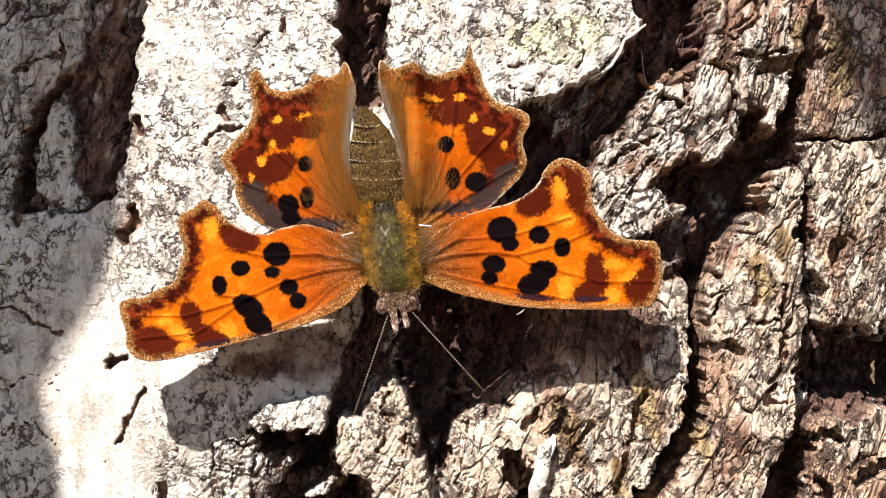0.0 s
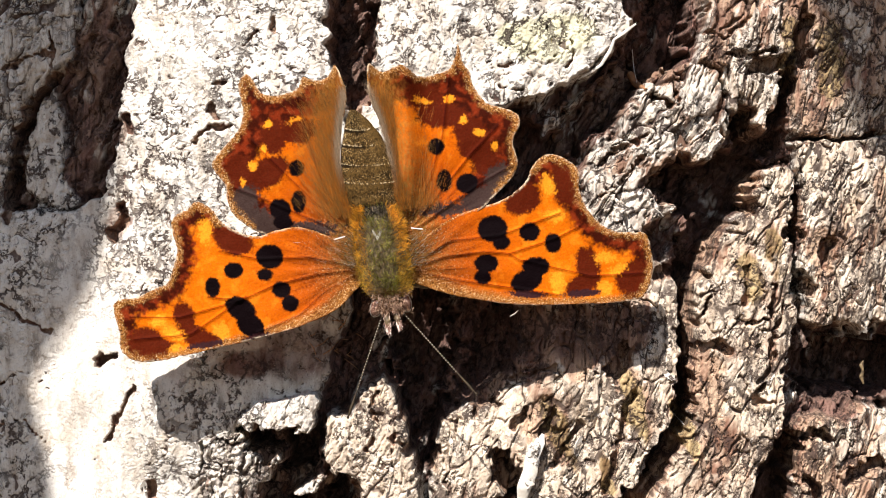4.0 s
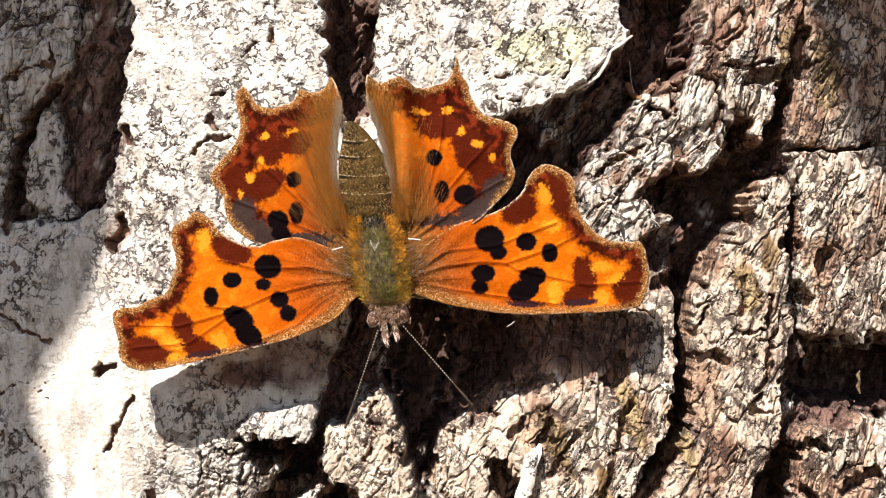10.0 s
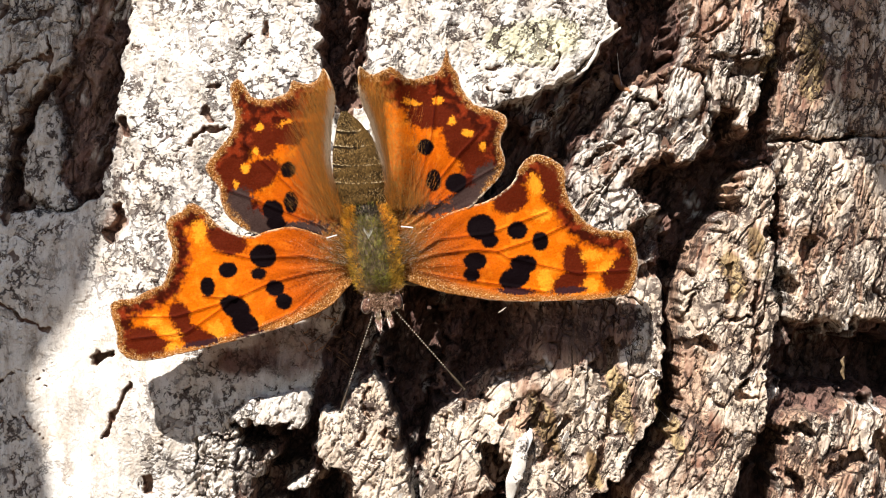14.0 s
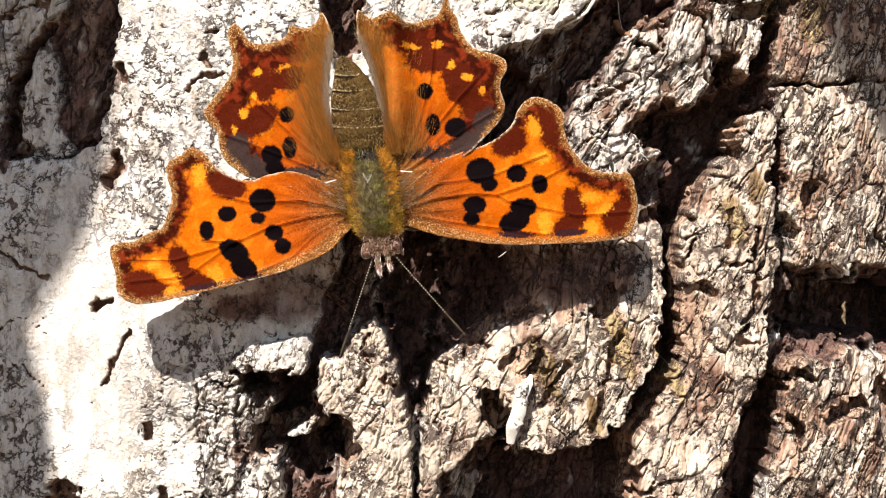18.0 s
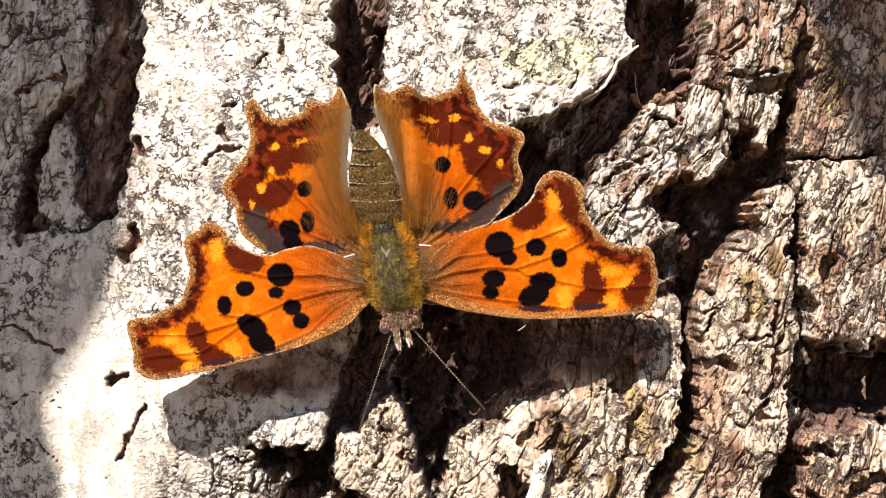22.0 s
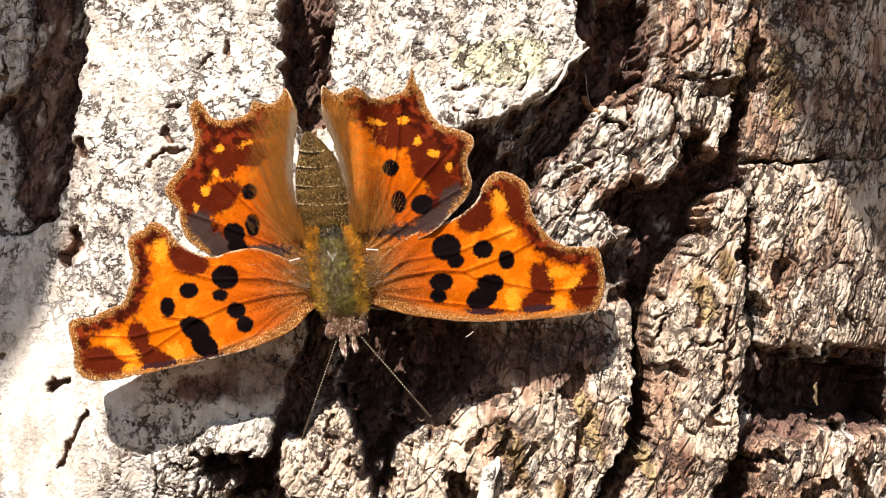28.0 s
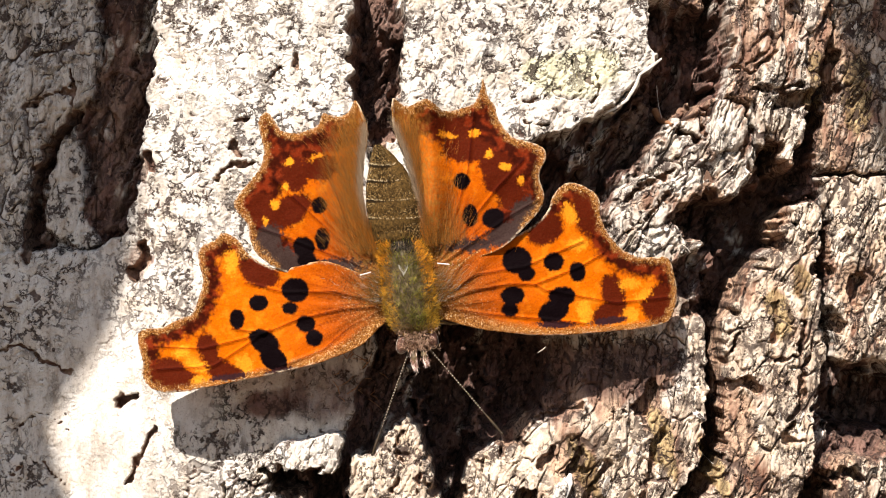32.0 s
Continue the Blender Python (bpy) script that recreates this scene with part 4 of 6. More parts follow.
def wing(name, outline, margin, hinge, layers, veins, shape, label, rust_width, root_tint, seed, lead_run=None):
    """One wing: its outline, the run of points that make the outer margin, and the colour fields of its scales."""
    from mathutils.geometry import delaunay_2d_cdt
    edge = spline(outline, 7)
    edge = edge + 0.05 * np.stack([gnoise(edge[:, 0] * 3.5, edge[:, 1] * 3.5, seed), gnoise(edge[:, 0] * 3.5, edge[:, 1] * 3.5, seed + 5)], 1)
    lo, hi = edge.min(0), edge.max(0)
    st = 0.105
    px, pz = np.meshgrid(np.arange(lo[0], hi[0], st), np.arange(lo[1], hi[1], st))
    px = px + 0.35 * st * (np.arange(px.shape[0]) % 2)[:, None]
    inside = line_distance(px, pz, edge[::2], True) > 0.08
    pts = np.concatenate([edge, np.stack([px[inside], pz[inside]], 1)])
    n = len(edge)
    res = delaunay_2d_cdt([Vector(p) for p in pts], [(i, (i + 1) % n) for i in range(n)], [], 1, 1e-5)
    co = np.array([tuple(v) for v in res[0]])
    faces = np.array([f for f in res[2] if len(f) == 3])
    x, z = co[:, 0], co[:, 1]
    j1, j2 = 0.16 * fbm(x * 2.2, z * 2.2, 3, 0.6, seed), 0.10 * gnoise(x * 7, z * 7, seed + 3)
    rim = line_distance(x, z, np.asarray(outline)[margin[0]:margin[1]])
    border = np.abs(line_distance(x, z, edge, True))
    col = np.tile(np.array(ORANGE), (len(co), 1))
    reach = np.hypot(x - hinge[0], z - hinge[1])
    col = lay(col, 0.95 * (1 - smooth(reach + 4 * j1, 2.5, 13.0)), DEEP)
    col = lay(col, 0.34 * smooth(reach, 4, 9) * smooth(fbm(x * 0.8, z * 0.8, 3, 0.6, seed + 8), 0.0, 0.8), YELLOW)
    rusty = np.array(RUST) * (0.45 + 1.7 * smooth(fbm(x * 1.1, z * 1.1, 3, 0.6, seed + 77), -0.3, 0.7))[:, None]
    m = 1 - smooth(rim + 2.2 * j1 + j2, rust_width - 0.5, rust_width + 0.35)
    col = col * (1 - m[:, None]) + rusty * m[:, None]
    col = root_tint(col, x, z, j1, seed)
    for tint, items, ragged in layers:
        m = np.zeros(len(co))
        for ex, ez, rx, rz, turn in items:
            c, s = math.cos(radians(turn)), math.sin(radians(turn))
            u, v = (x - ex) * c + (z - ez) * s, -(x - ex) * s + (z - ez) * c
            d = (np.sqrt((u / rx) ** 2 + (v / rz) ** 2) - 1) * min(rx, rz)
            m = np.maximum(m, 1 - smooth(d + ragged * (j1 + 1.5 * j2), -0.07, 0.07 + 0.20 * (ragged >= 0.9)))
        col = lay(col, m, tint)
    # fine dark rays fanning out from the wing root
    turn = np.arctan2(z - hinge[1], x - hinge[0])
    ray = 1 - smooth(np.abs(gnoise(turn * 15, reach * 0.12, seed + 90)), 0.02, 0.16)
    col = col * (1 - np.array((0.50, 0.62, 0.5)) * (ray * (1 - smooth(reach + 3 * j1, 3.5, 8.5)))[:, None])
    lift = np.zeros(len(co))
    for v in veins:
        d = line_distance(x, z, v)
        near = 1 - smooth(d, 0.02, 0.09)
        col = col * (1 - np.array((0.55, 0.72, 0.7)) * near[:, None])
        lift += 0.10 * (1 - smooth(d, 0.03, 0.22))
    speck = smooth(gnoise(x * 6.5, z * 6.5, seed + 40), 0.05, 0.35)
    fringe = 1 - smooth(rim + 1.7 * j1 + 1.2 * j2, 0.30, 0.85)
    thin = 1 - smooth(border + 0.5 * j2, 0.06, 0.20)
    lead = line_distance(x, z, np.asarray(outline)[lead_run[0]:lead_run[1]]) if lead_run else np.full(len(co), 9.0)
    thin = np.maximum(thin, 1 - smooth(lead + 0.8 * j1, 0.32, 0.75 + 0.9 * np.exp(-(reach / 8) ** 2)))
    rootward = 0.95 * np.exp(-(reach / 3.4) ** 2) * (0.4 + 0.6 * speck)
    dusting = np.clip(np.maximum(np.maximum(0.85 * fringe, 0.9 * thin), 0.75 * rootward) + 0.05 * speck, 0, 1)
    dusting = dusting * np.maximum(smooth(col[:, 0], 0.03, 0.15), fringe)
    # worn pale tips of the fringe scales, in dashes
    tip = (1 - smooth(border, 0.06, 0.19)) * smooth(gnoise(x * 4.5, z * 4.5, seed + 95), -0.25, 0.15) * smooth(reach, 4.5, 8.0)
    col = lay(col, 0.85 * tip, (0.80, 0.66, 0.48))
    dusting = dusting * (1 - 0.7 * tip)
    y = shape(x, z) - lift + 0.05 * fbm(x * 0.7, z * 0.7, 2, 0.5, seed + 60)
    # folds between the veins near the margin
    y = y + 0.17 * np.sin(reach * 0.6 + 5 * np.arctan2(z - hinge[1], x - hinge[0])) * smooth(reach, 3, 10)
    y = y + 0.06 * np.sin(17 * turn + 1.5 * gnoise(reach * 0.3, turn * 2, seed)) * smooth(reach, 1.0, 3.0) * (1 - smooth(reach, 6, 12))
    verts = np.stack([x - hinge[0], y, z - hinge[1]], 1) * MM
    ob = mesh_object(name, verts, faces, WING, butterfly, label, True, {"scale_colour": np.clip(col, 0, 1), "dusting": dusting})
    thick = ob.modifiers.new("thickness", "SOLIDIFY")
    thick.thickness, thick.offset = 0.00007, -1.0
    ob.location = (hinge[0] * MM, 0, hinge[1] * MM)
    return ob


LF_HINGE, RF_HINGE, LH_HINGE, RH_HINGE = [(-1.99, -2.37), (2.47, -2.28), (-2.13, 0), (2.13, 0.47)]


def fore_root(col, x, z, j, seed):
    d = np.hypot(np.minimum(np.abs(x + 1.6), np.abs(x - 2.2)), z + 1.6)
    sp = smooth(gnoise(x * 8, z * 8, seed + 20), -0.2, 0.3)
    return lay(col, (1 - smooth(d + 3 * j, 1.2, 6.8)) * (0.38 + 0.5 * sp), (0.14, 0.058, 0.012))


LH_INNER = [(-2.75, 12.09), (-3.22, 9.48), (-3.41, 6.64), (-3.03, 4.27), (-2.37, 1.9)]
RH_INNER = [(-0.76, 12.09), (0.19, 9.48), (0.85, 6.64), (1.23, 4.27), (1.52, 2.37)]


def hind_root(col, x, z, j, seed):
    d = np.minimum(line_distance(x, z, LH_INNER), line_distance(x, z, RH_INNER))
    sp = smooth(gnoise(x * 9 + z, z * 2.2, seed + 20), -0.35, 0.4)
    low = 1 - smooth(np.hypot(x, z - 0.6) + 2 * j, 3.0, 6.2)
    col = lay(col, (1 - smooth(d + 2.6 * j, 1.1, 3.6)) * (0.35 + 0.6 * sp), DUN)
    col = lay(col, low * (0.25 + 0.6 * sp), (0.13, 0.085, 0.02))
    return lay(col, (1 - smooth(d + 0.5 * j, 0.3, 0.9)) * smooth(z, 3, 8) * 0.8, (0.27, 0.175, 0.10))


LF = wing("left_forewing",
          [(-1.4, -3.0), (-2.37, -4.36), (-4.03, -5.93), (-6.88, -7.25), (-10.67, -8.39), (-13.75, -9.15), (-16.6, -9.82), (-18.49, -10.24),
    (-20.29, -10.43), (-21.57, -10), (-22.19, -9.1), (-22.19, -8.06), (-22.62, -6.78), (-22.76, -5.69), (-22.19, -5.22), (-20.86, -5.03),
    (-19.2, -4.22), (-18.26, -3.79), (-17.64, -2.37), (-17.35, -0.95), (-17.69, 0.24), (-17.88, 1.28), (-17.45, 1.99), (-16.5, 2.47),
    (-15.74, 3.13), (-14.51, 2.56), (-13.75, 1.61), (-12.8, 0.9), (-11.62, 0.43), (-10.34, 0.28), (-9.01, 0.76), (-6.88, 1.04),
    (-4.27, 0.24), (-1.6, -1.2)],
          (8, 27), LF_HINGE,
          [(RUST, [(-16.69, -6.54, 0.81, 1.14, 20), (-15.74, -8.16, 1.61, 0.81, -25), (-19.92, -8.91, 1.42, 1.33, 0), (-12.57, -0.19, 1.61, 0.95, -20), (-18.49, -9.25, 1.19, 0.66, 0)], 1.0),
           (YELLOW, [(-14.98, 0.71, 0.47, 0.85, 0), (-17.64, -7.97, 0.76, 0.33, -20), (-17.16, -9.48, 0.62, 0.47, 0), (-18.97, -6.92, 0.47, 0.33, 30), (-13.51, -8.06, 0.66, 0.85, 0)], 1.4),
           (RUST, [(-14.7, -8.54, 1.33, 0.57, -15)], 1.0),
           (BLACK, [(-9.48, -1.42, 1.19, 1.04, 0), (-9.86, -2.94, 0.71, 0.52, 0), (-12.52, -2.61, 0.81, 0.71, 0), (-14.27, -4.03, 0.66, 0.85, 0), (-11.85, -5.83, 1.42, 0.95, -30),
    (-11, -7.21, 1.33, 0.95, -35), (-8.44, -4.17, 0.81, 0.71, 0), (-7.68, -5.31, 0.71, 0.71, 0)], 0.34),
           ((0.035, 0.012, 0.014), [(-14.79, -8.91, 1.8, 0.28, 10), (-10.43, -8.16, 1.42, 0.28, 15)], 0.6)],
          [[(-2.13, -2.47), (-5.45, -2.85), (-9.01, -3.79), (-11.85, -5.12), (-14.7, -4.84)], [(-2.13, -2.75), (-4.74, -4.27), (-6.88, -6.26), (-10.43, -7.82)], [(-2.37, -2.13), (-6.16, -1.42), (-10.43, -1.66), (-13.75, -0.95)], [(-11.85, -5.12), (-17.07, -6.64), (-21.34, -6.64)], [(-11.38, -4.74), (-16.12, -8.06), (-20.86, -8.54)]],
          lambda x, z: -0.5 + 0.030 * (np.abs(x) - 2) + 0.0030 * (np.abs(x) - 10) ** 2 * (np.abs(x) > 10) + 0.02 * (z + 3),
          "orange forewing with black spots and a scalloped brown margin", 1.75, fore_root, 3, (0, 9))
RF = wing("right_forewing",
          [(2.0, -3.15), (5.22, -4.6), (7.59, -5.22), (10.19, -5.74), (13.28, -6.02), (17.07, -6.12), (19.92, -6.12), (21.81, -5.83),
    (22.52, -4.84), (22.95, -3.32), (22.85, -1.8), (22.48, -0.47), (21.34, -0.28), (19.92, -0.14), (18.73, 0.47), (17.83, 1.42),
    (17.21, 2.47), (16.88, 3.79), (16.93, 5.12), (16.12, 6.02), (14.79, 6.64), (13.75, 6.4), (12.94, 5.55), (12.42, 4.5),
    (11.38, 3.56), (9.96, 2.85), (8.06, 2.37), (6.16, 1.75), (4.27, 0.57), (2.0, -1.2)],
          (7, 23), RF_HINGE,
          [(RUST, [(17.35, -2.75, 0.95, 1.33, 10), (16.83, -4.5, 1.61, 0.85, 25), (21.24, -4.17, 1.52, 1.42, 0), (12.09, 2.94, 1.52, 1.14, 25), (15.65, 4.27, 1.23, 1.9, 0)], 1.0),
           (YELLOW, [(14.23, 4.03, 0.47, 0.76, 20), (18.73, -4.84, 0.52, 0.52, 0), (18.87, -2.28, 0.66, 0.33, 0), (14.7, 1.42, 0.62, 0.43, 0), (19.92, -3.32, 0.57, 0.28, 20),
    (14.7, -4.27, 0.57, 0.85, 0)], 1.4),
           (BLACK, [(9.39, 0.62, 1.28, 1.14, 0), (10.05, -0.57, 0.76, 0.66, 0), (12.52, 0.19, 0.9, 0.81, 0), (14.46, -0.85, 0.71, 0.85, 0), (8.72, -2.28, 1, 0.81, 0),
    (8.35, -3.41, 0.71, 0.62, 0), (12.9, -2.75, 1.19, 0.85, 0), (12.04, -3.89, 1.42, 0.95, 20)], 0.34),
           ((0.035, 0.012, 0.014), [(16.83, -5.22, 1.61, 0.33, 0), (12.09, -5.07, 1.61, 0.33, -5)], 0.6)],
          [[(2.61, -2.37), (5.22, -1.52), (8.54, -1.28), (10.67, -1.56), (11.62, -2.18), (13.28, -2.18)], [(2.61, -2.61), (6.16, -3.56), (9.96, -4.27), (14.7, -5.22)], [(2.75, -1.99), (5.69, -0.24), (9.96, 0), (15.17, 1.66)], [(10.67, -1.56), (14.7, -0.47), (16.83, 0.47)], [(11.85, -2.18), (17.54, -3.79), (22.29, -3.79)]],
          lambda x, z: -0.5 + 0.030 * (np.abs(x) - 2) + 0.0030 * (np.abs(x) - 10) ** 2 * (np.abs(x) > 10) + 0.02 * (z + 3),
          "orange forewing with black spots and a scalloped brown margin", 1.85, fore_root, 5, (0, 8))
LH = wing("left_hindwing",
          [(-1.9, -0.24), (-2.37, 1.9), (-3.03, 4.27), (-3.41, 6.64), (-3.22, 9.48), (-2.75, 12.09), (-3.7, 14.6), (-4.36, 13.75),
    (-5.45, 13.47), (-6.5, 13.75), (-6.97, 12.8), (-8.54, 12.28), (-9.48, 12.33), (-10.15, 12.66), (-10.81, 13.75), (-11.38, 14.13),
    (-11.95, 13.28), (-11.76, 12.09), (-11.57, 10.91), (-11.85, 9.72), (-12.61, 8.68), (-13.75, 7.4), (-14.23, 6.64), (-13.94, 5.83),
    (-13.18, 4.84), (-12.99, 3.56), (-12.52, 2.37), (-11.14, 1.19), (-9.48, 0.52), (-7.35, 0.38), (-4.27, -0.95)],
          (6, 28), LH_HINGE,
          [(RUST, [(-9.72, 5.69, 1.99, 1.14, 30), (-11.85, 5.69, 1.33, 1.61, 0), (-7.11, 9.25, 1.61, 1.04, 0), (-9.01, 8.77, 1.04, 1.42, 0)], 1.2),
           (GREY, [(-11.66, 3.22, 1.04, 1.52, -30), (-10.05, 1.66, 1.8, 0.95, -25), (-6.16, 1.04, 2.37, 0.57, 0)], 1.6),
           (YELLOW, [(-9.48, 9.86, 0.43, 0.33, 0), (-7.21, 10.19, 0.57, 0.19, 20), (-9.86, 7.78, 0.24, 0.38, 0), (-10.81, 6.4, 0.43, 0.38, 20), (-11.66, 5.07, 0.24, 0.33, 0)], 0.8),
           (BLACK, [(-7.11, 6.16, 0.66, 0.71, 0), (-8.54, 2.75, 0.95, 0.85, -20), (-8.3, 1.66, 0.85, 0.66, 0), (-6.97, 3.32, 0.62, 0.95, 0)], 0.34)],
          [[(-2.37, 0.47), (-4.74, 4.27), (-6.16, 8.54), (-7.11, 12.8)], [(-2.37, 0.38), (-6.16, 3.79), (-9.01, 6.64), (-10.91, 8.54)], [(-2.37, 0.24), (-6.64, 2.13), (-10.43, 3.79), (-12.8, 4.74)]],
          lambda x, z: -0.2 + 0.018 * np.abs(x) - 1.5 * np.exp(-((np.abs(x + 0.4) - 2.6) / 1.1) ** 2) * smooth(z, 1, 6) + 0.35,
          "orange hindwing with a ragged brown margin and yellow spots", 2.8, hind_root, 7)
RH = wing("right_hindwing",
          [(1.2, -0.3), (1.42, 2.37), (1.23, 4.27), (0.85, 6.64), (0.19, 9.48), (-0.76, 12.09), (-0.85, 14.7), (-0.24, 14.41),
    (0.47, 14.13), (1.8, 14.6), (2.61, 14.18), (3.41, 13.66), (4.74, 13.85), (5.93, 14.32), (6.45, 15.36), (6.73, 16.26),
    (7.11, 14.79), (7.63, 13.99), (7.97, 12.8), (9.01, 11.38), (10.43, 10.91), (11.47, 10.43), (11.76, 9.58), (11.14, 8.06),
    (11.52, 6.4), (11.14, 5.22), (9.96, 3.98), (8.0, 2.2), (5.6, 1.2), (3.7, 0.0)],
          (6, 27), RH_HINGE,
          [(RUST, [(8.16, 7.49, 1.61, 1.04, -20), (9.01, 6.16, 1.33, 0.95, -20), (5.22, 10.43, 1.9, 1.04, 0), (7.59, 9.01, 1.61, 1.14, -30), (3.79, 12.09, 1.42, 1.04, 0)], 1.2),
           (GREY, [(10.05, 4.98, 1.23, 1.14, 30), (8.16, 3.41, 1.99, 0.76, 25), (5.22, 2.47, 1.9, 0.47, 0)], 1.6),
           (YELLOW, [(3.6, 11.62, 0.62, 0.24, -10), (5.83, 11.76, 0.43, 0.33, 0), (7.02, 9.96, 0.28, 0.33, 0), (8.35, 8.91, 0.47, 0.33, -20), (9.58, 7.78, 0.24, 0.38, 0)], 0.8),
           (BLACK, [(4.69, 7.78, 0.71, 0.71, 0), (5.31, 4.93, 0.66, 0.95, 0), (7.21, 4.65, 0.95, 0.85, 20)], 0.34)],
          [[(2.13, 0.71), (3.79, 4.27), (5.22, 8.54), (5.93, 13.75)], [(2.13, 0.57), (5.22, 4.27), (7.59, 7.11), (9.96, 9.48)], [(2.13, 0.47), (5.69, 2.85), (8.54, 4.74), (11.14, 6.16)]],
          lambda x, z: -0.2 + 0.018 * np.abs(x) - 1.5 * np.exp(-((np.abs(x - 0.2) - 2.0) / 1.1) ** 2) * smooth(z, 1, 6) + 0.35,
          "orange hindwing with a ragged brown margin and yellow spots", 2.8, hind_root, 9)


def lathe(name, axis, radii, squash, material, parent, label="", rings=None, c=28):
    """A round body along an axis of (x, y, z) points in mm, its depth squashed."""
    axis, radii = np.asarray(axis, float), np.asarray(radii, float)
    k = 48
    s = np.linspace(0, len(axis) - 1, k)
    p = np.stack([np.interp(s, range(len(axis)), axis[:, i]) for i in range(3)], 1)
    r = np.interp(s, range(len(axis)), radii)
    if rings:
        r = r * (1 + 0.055 * np.abs(np.sin(s / (len(axis) - 1) * math.pi * rings)))
    d = np.gradient(p, axis=0)
    d /= np.linalg.norm(d, axis=1)[:, None]
    side = np.cross(d, (0, 1, 0))
    side /= np.linalg.norm(side, axis=1)[:, None]
    up = np.cross(side, d)
    a = np.linspace(0, 2 * np.pi, c, endpoint=False)
    v = p[:, None] + r[:, None, None] * (side[:, None] * np.cos(a)[None, :, None] + squash * up[:, None] * np.sin(a)[None, :, None])
    ids = np.arange(k * c).reshape(k, c)
    nxt = np.roll(ids, -1, 1)
    faces = np.stack([ids[:-1], ids[1:], nxt[1:], nxt[:-1]], -1).reshape(-1, 4)
    return mesh_object(name, v.reshape(-1, 3) * MM, faces, material, parent, label)


def hairs(name, roots, ways, lengths, width, tints, parent, label="", bend=0.3, seed=1):
    """Fine tapered hairs as narrow blades in three joints."""
    rs = np.random.RandomState(seed)
    n = len(roots)
    ways = ways / np.linalg.norm(ways, axis=1)[:, None]
    side = np.cross(ways, rs.normal(size=(n, 3)) * 0.5 + (0, 1, 0))
    side /= np.linalg.norm(side, axis=1)[:, None] + 1e-9
    drift = rs.normal(size=(n, 3)) * bend
    m1 = roots + ways * lengths[:, None] * 0.5
    tip = roots + (ways + drift * 0.7) * lengths[:, None]
    w = width * (0.7 + 0.6 * rs.rand(n))[:, None]
    v = np.stack([roots - side * w, roots + side * w, m1 - side * w * 0.8, m1 + side * w * 0.8, tip], 1).reshape(-1, 3)
    b = np.arange(n)[:, None] * 5
    faces = np.concatenate([b + (0, 1, 3), b + (0, 3, 2), b + (2, 3, 4)])
    return mesh_object(name, v * MM, faces, HAIR, parent, label, True, {"scale_colour": np.repeat(tints, 5, 0)})


